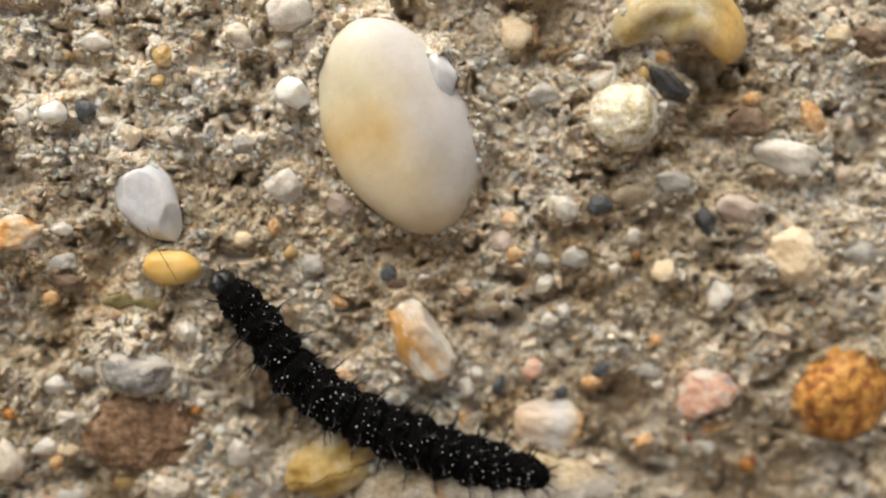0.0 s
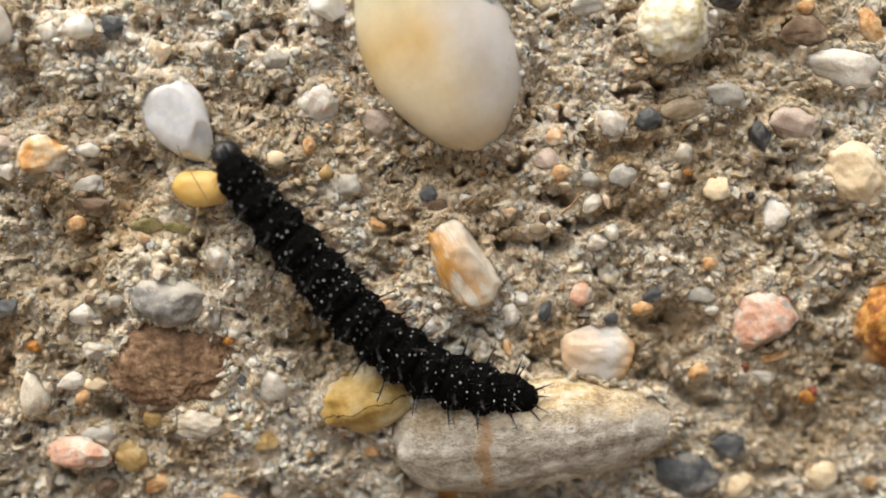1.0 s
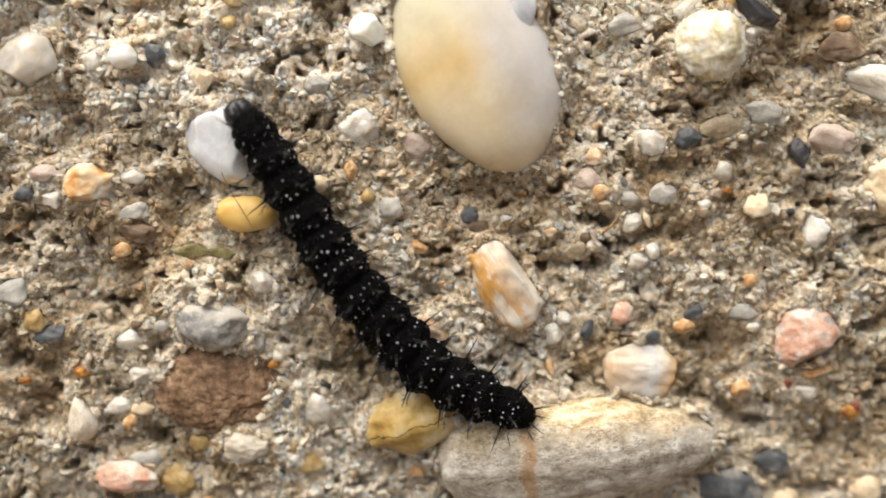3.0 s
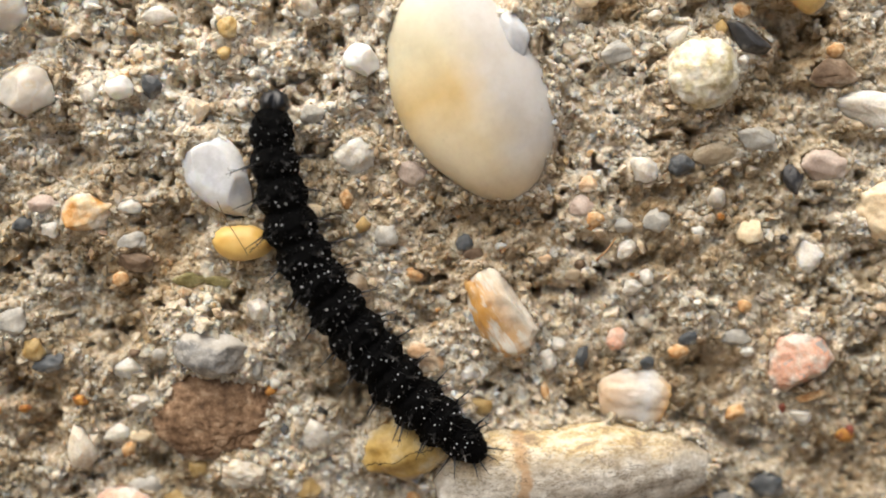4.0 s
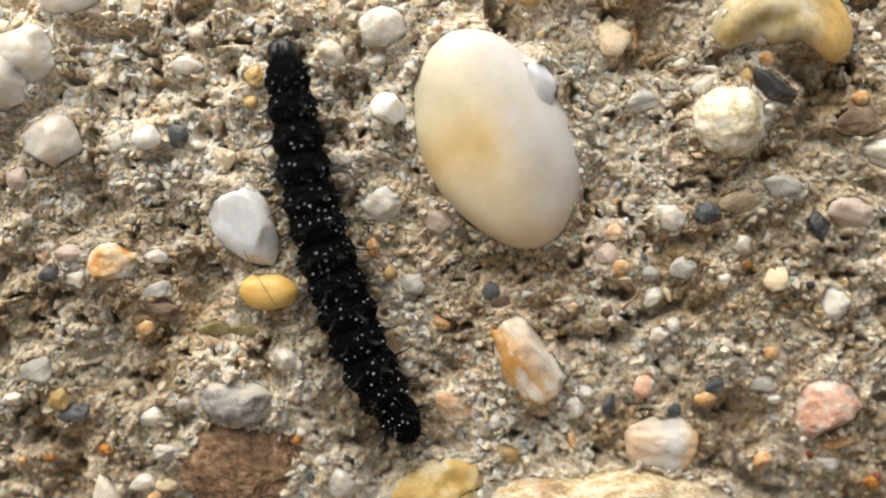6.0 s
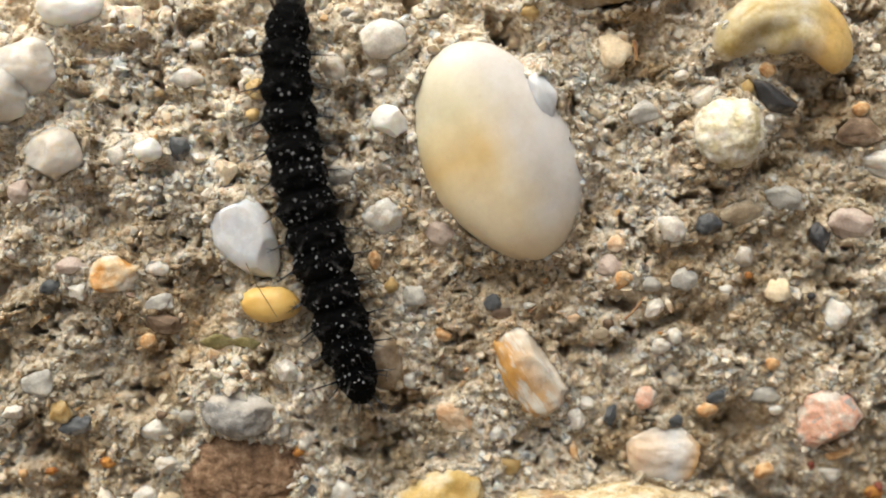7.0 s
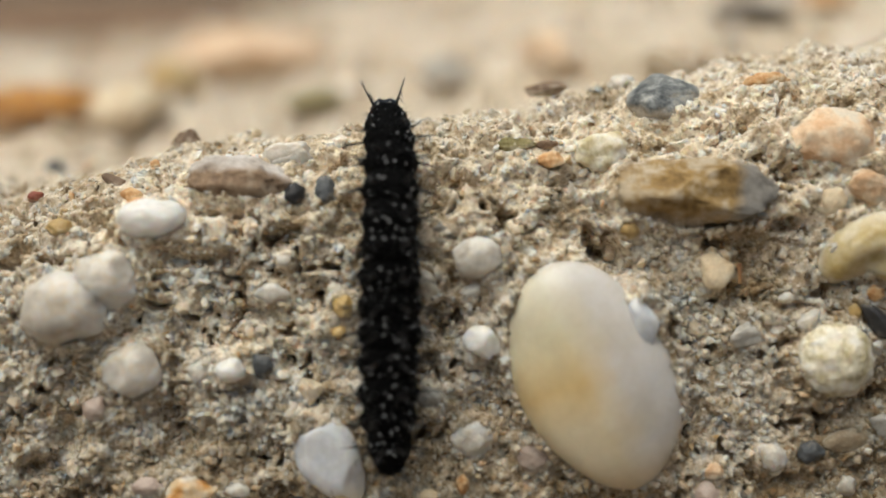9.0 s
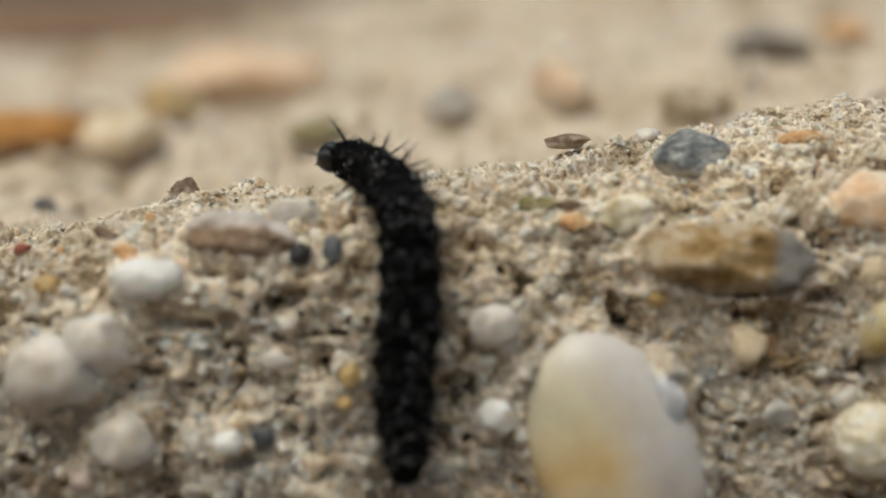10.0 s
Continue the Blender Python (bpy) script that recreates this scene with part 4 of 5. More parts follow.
pebble("white", -9.3, -2.9, 2.1, 1.8, 0, 0.50, 1)
pebble("white", 9.1, -23.7, 1.0, 1.2, 0, 0.50, 1)
pebble("slate", 23.2, -22.0, 1.1, 0.8, 20, 0.50, 0)
pebble("brown", 2.0, -12.8, 1.3, 0.9, 0, 0.25, 1)
pebble("orange", -4.8, -37.6, 0.8, 0.7, 0, 0.50, 0)
pebble("ochre", -15.7, -36.2, 1.5, 1.1, 0, 0.40, 0)
pebble("rust", 3.0, -42.9, 1.7, 1.3, 0, 0.50, 0)
pebble("orange", 5.5, -43.2, 1.7, 1.0, 0, 0.50, 1)
pebble("orange", -19.1, -42.6, 1.5, 0.9, 0, 0.60, 0)
pebble("white", -45.5, -41.6, 1.9, 1.3, 10, 0.60, 0)
pebble("grey", -23.9, -35.2, 0.7, 0.7, 0, 0.40, 0)
pebble("cream", 32.8, -42.0, 1.6, 1.3, 20, 0.60, 0)
pebble("grey", -11.2, -15.7, 1.0, 0.8, 0, 0.50, 1)
feature("pebble", -39.0, 18.2, 3.2, 1.9, 1.9, 5, 1.0, BRIGHT, "smooth creamy white pebble near the nose of the step", seed=71, rough=0.04, lump=0.12, facets=5, grip=-0.1)
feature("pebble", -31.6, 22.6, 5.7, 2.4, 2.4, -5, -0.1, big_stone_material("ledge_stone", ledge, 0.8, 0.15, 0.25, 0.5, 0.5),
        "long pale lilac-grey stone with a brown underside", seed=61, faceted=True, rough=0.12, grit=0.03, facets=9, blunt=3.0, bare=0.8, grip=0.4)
pebble("black", -25.6, 20.6, 1.0, 1.1, 0, 0.90, 1)
pebble("slate", -22.8, 20.9, 0.9, 1.5, 10, 0.60, 0)
pebble("honey", -21.2, 9.9, 1.2, 1.1, 0, 0.80, 1)
pebble("brown", -37.6, 32.6, 1.5, 1.5, 0, 1.10, 1)
pebble("slate", -53.4, 93.8, 2.1, 2.0, 0, 1.20, 1)
pebble("white", -26.2, 25.3, 2.9, 1.2, 8, 1.60, 1)
pebble("orange", -1.4, 23.5, 1.3, 0.9, 0, 0.70, 0)
pebble("sponge", 3.5, 24.6, 2.9, 2.2, 25, 0.70, 1)
pebble("peach", 26.0, 25.1, 4.6, 3.0, -5, 0.70, 1)
pebble("peach", 28.8, 20.4, 2.5, 1.8, -10, 0.70, 0)
pebble("cream", 25.0, 19.0, 1.2, 1.6, 0, 0.70, 0)
pebble("peach", 33.5, 26.1, 2.1, 2.3, 0, 0.70, 1)
pebble("orange", 20.5, 33.0, 2.4, 1.0, -5, 0.70, 1)
pebble("white", 32.6, 31.5, 1.5, 1.1, 0, 0.60, 1)
pebble("orange", -40.6, 20.2, 1.4, 0.9, 0, 0.70, 1)
pebble("brown", -43.4, 23.8, 1.7, 0.9, -20, 0.70, 1)
pebble("ochre", -48.2, 18.3, 1.4, 1.1, 0, 0.60, 1)
pebble("white", 6.9, 36.4, 1.4, 1.2, 40, 0.70, 0)
pebble("brown", -1.7, 25.4, 1.1, 0.5, 0, 0.70, 1)
pebble("white", -34.9, 4.0, 1.0, 1.1, 0, 0.50, 1)
pebble("ochre", 5.7, 16.6, 0.9, 0.9, 0, 0.50, 1)
pebble("white", -9.3, 11.1, 1.1, 0.7, 10, 0.60, 0)
pebble("tan", -8.3, 11.2, 1.1, 0.7, 0, 0.40, 0)
pebble("white", 22.5, 7.7, 1.3, 0.8, 40, 0.60, 0)
pebble("grey", 17.0, 6.5, 2.2, 1.3, 15, 0.40, 1)
pebble("olive", -5.0, 25.7, 2.1, 0.8, -10, 0.40, 0)
pebble("olive", -25.7, -14.5, 2.3, 0.9, 0, 0.35, 1)
pebble("quartz", -13.6, 11.9, 1.6, 1.5, 0, 0.60, 1)
pebble("grey", -11.6, 16.9, 1.2, 0.8, 0, 0.50, 1)
pebble("rose", 12.6, -8.6, 1.2, 1.2, 0, 0.40, 0)
pebble("white", -28.0, 11.3, 1.6, 0.9, 0, 0.40, 0)
pebble("white", 17.1, -12.9, 1.2, 0.9, 30, 0.40, 1)
pebble("white", 26.1, -8.2, 1.0, 1.0, 0, 0.40, 0)
pebble("rose", 13.0, -30.7, 1.8, 1.3, 0, 0.40, 0)
pebble("red", -51.6, 23.2, 0.9, 0.5, 0, 0.70, 1)
pebble("orange", -41.3, 21.5, 1.0, 0.8, 0, 0.70, 0)
pebble("slate", -58.9, 55.5, 1.5, 1.2, 0, 0.80, 1)
pebble("orange", -39.7, 25.8, 0.5, 0.5, 0, 0.80, 0)
pebble("honey", -21.7, 7.5, 0.7, 0.7, 0, 0.50, 0)
pebble("grey", -13.3, 1.2, 1.2, 1.1, 20, 0.60, 1)
pebble("white", -20.0, 2.4, 0.7, 0.7, 0, 0.70, 1)
pebble("white", -26.6, 14.3, 0.7, 0.6, 0, 0.70, 0)
pebble("white", 28.7, 5.3, 1.1, 1.1, 0, 0.60, 1)
pebble("honey", 26.9, 8.5, 0.6, 0.8, 0, 0.60, 1)
pebble("white", 20.4, 9.9, 0.7, 0.5, 10, 0.70, 1)
pebble("peach", 13.5, -6.4, 1.0, 0.8, 0, 0.50, 1)
pebble("white", -46.5, -20.8, 1.3, 0.8, 15, 0.70, 1)
pebble("grey", -44.0, -18.0, 1.9, 1.6, 20, 0.30, 1)
pebble("brown", -31.9, -21.7, 0.6, 0.5, 0, 0.50, 1)
pebble("white", -18.2, -25.2, 0.7, 0.6, 0, 0.70, 1)
pebble("slate", -17.6, -29.9, 0.5, 0.7, 20, 0.60, 1)
pebble("white", -7.4, -19.0, 0.8, 1.1, 10, 0.60, 1)
pebble("olive", -23.4, -14.8, 1.7, 0.7, -10, 0.40, 1)
pebble("white", 17.7, -16.8, 1.1, 0.9, 20, 0.60, 1)
pebble("white", 19.0, -15.8, 0.8, 0.8, 60, 0.60, 1)
pebble("peach", 9.0, -13.6, 0.7, 0.5, 0, 0.50, 0)
pebble("brown", 12.5, -14.3, 0.7, 0.6, 0, 0.50, 0)
pebble("white", 29.3, -23.6, 0.9, 0.5, 10, 0.70, 1)
pebble("grey", 28.1, -22.0, 1.7, 1.1, 0, 0.40, 1)
pebble("orange", 8.8, -27.1, 0.5, 1.1, 10, 0.50, 1)
pebble("ochre", 2.2, -28.3, 1.3, 1.1, 0, 0.40, 1)
pebble("white", 16.2, -30.8, 0.9, 0.5, 10, 0.80, 1)
pebble("orange", 35.8, -28.3, 1.5, 0.7, 10, 0.30, 1)
pebble("red", 32.8, -29.5, 0.5, 0.6, 0, 0.50, 1)
pebble("red", 39.8, -32.1, 0.5, 0.5, 0, 0.50, 1)
pebble("black", 32.8, -12.3, 0.4, 0.4, 0, 0.60, 1)
pebble("white", -33.9, 16.2, 0.5, 0.5, 0, 0.60, 1)
pebble("rose", -44.6, 0.9, 1.2, 1.1, 0, 0.50, 0)
pebble("grey", -29.4, -21.9, 0.8, 0.6, 0, 0.50, 1)
pebble("white", -39.4, -9.2, 1.4, 0.8, -10, 0.50, 1)
pebble("slate", -42.0, -8.5, 1.1, 0.8, 20, 0.40, 1)
pebble("tan", 11.8, -15.4, 0.9, 0.7, 0, 0.40, 1)
pebble("white", 24.2, -11.3, 0.7, 0.5, 0, 0.60, 1)
pebble("grey", 16.9, -10.5, 0.9, 0.8, 0, 0.50, 1)
pebble("white", 10.3, -22.2, 0.8, 0.7, 0, 0.50, 1)
pebble("slate", 19.1, -24.4, 0.8, 0.7, 0, 0.50, 1)
pebble("white", 4.6, -12.1, 0.7, 0.4, 0, 0.60, 1)
pebble("slate", 1.2, -11.7, 1.0, 0.9, 0, 0.35, 1)
pebble("rust", 26.5, -10.0, 0.4, 0.4, 0, 0.50, 1)
pebble("orange", 6.0, -23.5, 0.5, 0.4, 0, 0.50, 1)
pebble("rust", -43.2, -26.9, 0.6, 0.4, 0, 0.50, 1)
pebble("orange", -46.0, -27.1, 0.5, 0.5, 0, 0.50, 1)


# ---- the concrete that grips them ----
step = new("concrete_step", step_mesh())
step.matrix_world = FACE
tagged(step, "weathered beige concrete step with exposed aggregate", "concrete step", kind="structure")


# ---- sand and gravel in the concrete ----
def unit_ball(levels):
    bm = bmesh.new()
    bmesh.ops.create_icosphere(bm, subdivisions=levels, radius=1)
    v = np.array([q.co[:] for q in bm.verts])
    f = np.array([[q.index for q in face.verts] for face in bm.faces])
    bm.free()
    return v, f


def grains(name, count, small, large, power, levels, box, seed, label, clear=0.92, sink=0.25, material=None):
    """Thousands of grains strewn over the step as one mesh; box: x and s limits in mm."""
    rng = np.random.default_rng(seed)
    x = rng.uniform(box[0], box[1], count)
    s = rng.uniform(box[2], box[3], count)
    r = small + (large - small) * rng.random(count) ** power
    keep = np.ones(count, bool)
    for px, ps, a, b, w in TAKEN:
        dx, ds = x - px, s - ps
        u = (dx * math.cos(w) + ds * math.sin(w)) / (a * clear + 0.35 * r)
        v = (-dx * math.sin(w) + ds * math.cos(w)) / (b * clear + 0.35 * r)
        keep &= u * u + v * v > 1
    level = relief(x, s)
    keep &= (pores(x, s) < 0.35) | (s > 55) | (r < 0.2)
    # the nose is worn to a crust with fewer loose grains
    keep &= (rng.random(count) > 0.6 * np.clip((s - 12) / 6, 0, 1)) | (s > 55)
    x, s, r, level = x[keep], s[keep], r[keep], level[keep]
    n = len(x)
    p, nor = on_step(x, s, level + r * rng.uniform(-sink, 0.1, n))
    v, f = unit_ball(levels)
    q = rng.normal(size=(n, 4))
    q /= np.linalg.norm(q, axis=1)[:, None]
    w0, x0, y0, z0 = q.T
    rot = np.stack([
        1 - 2 * (y0 * y0 + z0 * z0), 2 * (x0 * y0 - z0 * w0), 2 * (x0 * z0 + y0 * w0),
        2 * (x0 * y0 + z0 * w0), 1 - 2 * (x0 * x0 + z0 * z0), 2 * (y0 * z0 - x0 * w0),
        2 * (x0 * z0 - y0 * w0), 2 * (y0 * z0 + x0 * w0), 1 - 2 * (x0 * x0 + y0 * y0)], -1).reshape(n, 3, 3)
    scale = r[:, None] * rng.uniform(0.5, 1.5, (n, 3))
    pts = v[None] * (1 + rng.normal(0, 0.24, (n, len(v), 1)))
    cut = rng.normal(size=(n, 6, 3))
    cut /= np.linalg.norm(cut, axis=2)[..., None]
    for k in range(6):
        e = np.einsum("nvi,ni->nv", pts, cut[:, k]) - rng.uniform(0.4, 0.8, (n, 1))
        pts = pts - np.clip(e, 0, None)[..., None] * cut[:, k][:, None, :]
    pts = np.einsum("nij,nvj->nvi", rot, pts * scale[:, None, :]) * MM + p[:, None, :]
    faces = (f[None] + (np.arange(n) * len(v))[:, None, None]).reshape(-1, 3)
    me = bpy.data.meshes.new(name)
    me.vertices.add(n * len(v))
    me.vertices.foreach_set("co", pts.reshape(-1))
    me.loops.add(len(faces) * 3)
    me.loops.foreach_set("vertex_index", faces.reshape(-1).astype(np.int32))
    me.polygons.add(len(faces))
    me.polygons.foreach_set("loop_start", np.arange(0, len(faces) * 3, 3, dtype=np.int32))
    me.update(calc_edges=True)
    me.shade_flat()
    me.materials.append(material or GRAIN)
    ob = new(name, me)
    ob.matrix_world = FACE
    return tagged(ob, label, "gravel", kind="stuff")


grains("gravel", 900, 0.45, 1.15, 2.6, 2, (-61, 53, -45, 47), 1, "mixed beige, grey and white gravel grains in concrete", 1.0, 1.0)
grains("coarse_sand", 20000, 0.18, 0.6, 1.9, 1, (-61, 53, -45, 47), 2, "coarse angular beige sand grains in the concrete", 0.80, 0.85)
grains("quartz_sand", 29000, 0.2, 0.7, 1.9, 1, (-61, 53, -45, 47), 7, "pale milky quartz sand grains in the concrete", 0.8, 0.8, CLEAR_GRAIN)
grains("fine_sand", 26000, 0.09, 0.22, 1.2, 1, (-60, 52, -44, 46), 3, "fine pale sand grains in the concrete", 0.8, 0.5)
grains("tread_gravel", 2200, 0.8, 4.5, 3.5, 2, (-230, 230, 62, 420), 4, "loose mixed gravel on the tread")


# ---- dry stalks and a fibre ----
STALK = stone("dry_stalk", ((0.35, (0.20, 0.09, 0.04)), (0.6, (0.42, 0.24, 0.11))), 0.8, 0.8, 0.05, dirt=0.2, film=0.1, rim=0.0)
STRAND = stone("dark_fibre", ((0.35, (0.12, 0.08, 0.04)), (0.6, (0.22, 0.15, 0.07))), 0.8, 0.6, 0.01, dirt=0.1, film=0.0, rim=0.0)


def strand(name, lift, thick, material, label, *way):
    """A thin tapering stalk along places of the step."""
    cu = bpy.data.curves.new(name, "CURVE")
    cu.dimensions, cu.bevel_depth, cu.bevel_resolution = "3D", thick * MM, 2
    cu.use_fill_caps = True
    sp = cu.splines.new("BEZIER")
    sp.bezier_points.add(len(way) - 1)
    for k, (x, s) in enumerate(way):
        p, n = on_step(x, s, lift)
        q = sp.bezier_points[k]
        q.co = p
        q.radius = 1.0 - 0.45 * k / len(way)
        q.handle_left_type = q.handle_right_type = "AUTO"
    cu.materials.append(material)
    ob = new(name, cu)
    ob.matrix_world = FACE
    return tagged(ob, label, name)


strand("twig", 0.60, 0.13, STALK, "thin dry reddish stalk lying on the concrete", (14.0, -13.9), (15.0, -13.0), (16.0, -11.7))
strand("twig", 1.00, 0.22, STALK, "thin rusty stalk standing in the concrete", (15.7, 13.3), (15.8, 12.3), (15.8, 11.4))
strand("twig", 1.20, 0.10, STALK, "thin dark grass stem on the nose of the step", (34.4, 32.7), (33.5, 30.4), (32.5, 28.2))
strand("fibre", 2.45, 0.05, STRAND, "fine dark fibre across a yellow pebble", (-22.6, -6.9), (-21.9, -8.6), (-21.0, -10.2), (-19.9, -12.2))

# ---- the caterpillar ----
SEGMENTS = 13
BODY = 40.0


def black_skin():
    m, t, b = nodes_of("black_skin")
    col = ramp(t, noise_fac(t, 900, 5, 0.7), ((0.3, (0.001, 0.001, 0.0012)), (0.7, (0.003, 0.003, 0.003))))
    t.links.new(col, b.inputs["Base Color"])
    b.inputs["Roughness"].default_value = 0.6
    b.inputs["Specular IOR Level"].default_value = 0.05
    bump(t, b, noise_fac(t, 2300, 6, 0.75), 0.25 * MM, 0.9)
    return m


def plain(name, colour, rough, gloss=0.5):
    m, t, b = nodes_of(name)
    col = ramp(t, noise_fac(t, 2500, 3, 0.6), ((0.3, tuple(c * 0.75 for c in colour)), (0.7, tuple(c * 1.15 for c in colour))))
    t.links.new(col, b.inputs["Base Color"])
    b.inputs["Roughness"].default_value = rough
    b.inputs["Specular IOR Level"].default_value = gloss
    return m


SKIN = black_skin()
SHELL = plain("black_head_shell", (0.009, 0.009, 0.010), 0.36)
SPINE = plain("black_spine", (0.014, 0.013, 0.013), 0.28, 0.7)
SPOT = plain("white_spot", (0.66, 0.66, 0.68), 0.6)
FOOT = plain("brown_proleg", (0.10, 0.055, 0.025), 0.6)


def part(name, bm, material, parent, label=""):
    me = bpy.data.meshes.new(name)
    bm.to_mesh(me)
    bm.free()
    me.materials.append(material)
    me.shade_smooth()
    ob = new(name, me)
    ob.parent = parent
    return tagged(ob, label)


def girth(f):
    """The body's half width in mm at the fraction f from head to tail."""
    return float(np.interp(f, (0, 0.04, 0.12, 0.25, 0.45, 0.7, 0.86, 0.95, 1.0), (1.5, 1.8, 2.1, 2.38, 2.6, 2.7, 2.5, 2.1, 1.5)))


def bulge(u):
    """How a body ring swells between its two creases, at u ring lengths from its middle."""
    return 0.90 + 0.13 * math.cos(math.pi * min(abs(u), 0.5)) ** 0.7


def barrel(length, r0, r1, seed):
    """One body ring along x, head end at +x, with three folds and a flattened belly."""
    bm = bmesh.new()
    rings, around = 27, 40
    verts = []
    for i in range(rings):
        u = i / (rings - 1)
        x = (u - 0.5) * length
        r = r0 + (r1 - r0) * u
        fold = bulge(x / (length / 1.75)) + 0.016 * math.cos(u * 5 * 2 * math.pi + 2.4)
        close = max(0.0, 1 - abs(2 * u - 1) ** 4) ** 0.35
        row = []
        for k in range(around):
            w = 2 * math.pi * k / around
            at = Vector((x * 1.2, r * math.cos(w), r * math.sin(w)))
            wob = 1 + 0.08 * noise.noise(at * 1.1 + Vector((seed, 0, 0))) + 0.09 * noise.noise(at * 2.9 + Vector((0, seed, 0)))
            for knob in (6, 34, 66, 114, 146, 174):
                gap = abs((math.degrees(w) - knob + 180) % 360 - 180)
                wob += 0.10 * math.exp(-(gap / 9) ** 2 - (x / 0.55) ** 2)
            y, z = math.cos(w) * r, math.sin(w) * r * (0.93 if math.sin(w) > 0 else 0.8)
            row.append(bm.verts.new(Vector((x, y * fold * close * wob, z * fold * close * wob)) * MM))
        verts.append(row)
    for i in range(rings - 1):
        for k in range(around):
            bm.faces.new((verts[i][k], verts[i][(k + 1) % around], verts[i + 1][(k + 1) % around], verts[i + 1][k]))
    bmesh.ops.remove_doubles(bm, verts=bm.verts, dist=1e-7)
    bmesh.ops.recalc_face_normals(bm, faces=bm.faces)
    return bm


def thorn(bm, foot, way, length, thick, rnd, hairs=5):
    """A tapering spine with side bristles, into bm."""
    def cone(p, d, ln, r):
        d = d.normalized()
        m = Matrix.Translation(p + d * ln / 2) @ d.to_track_quat("Z", "Y").to_matrix().to_4x4()
        bmesh.ops.create_cone(bm, cap_ends=True, segments=6, radius1=r, radius2=r * 0.12, depth=ln, matrix=m)
    cone(foot, way, length, thick)
    for i in range(hairs):
        a = rnd.uniform(0.25, 0.85)
        side = Vector((rnd.gauss(0, 1), rnd.gauss(0, 1), rnd.gauss(0, 1))).normalized()
        cone(foot + way.normalized() * length * a, way.normalized() * 0.5 + side, length * rnd.uniform(0.22, 0.4), thick * 0.32)


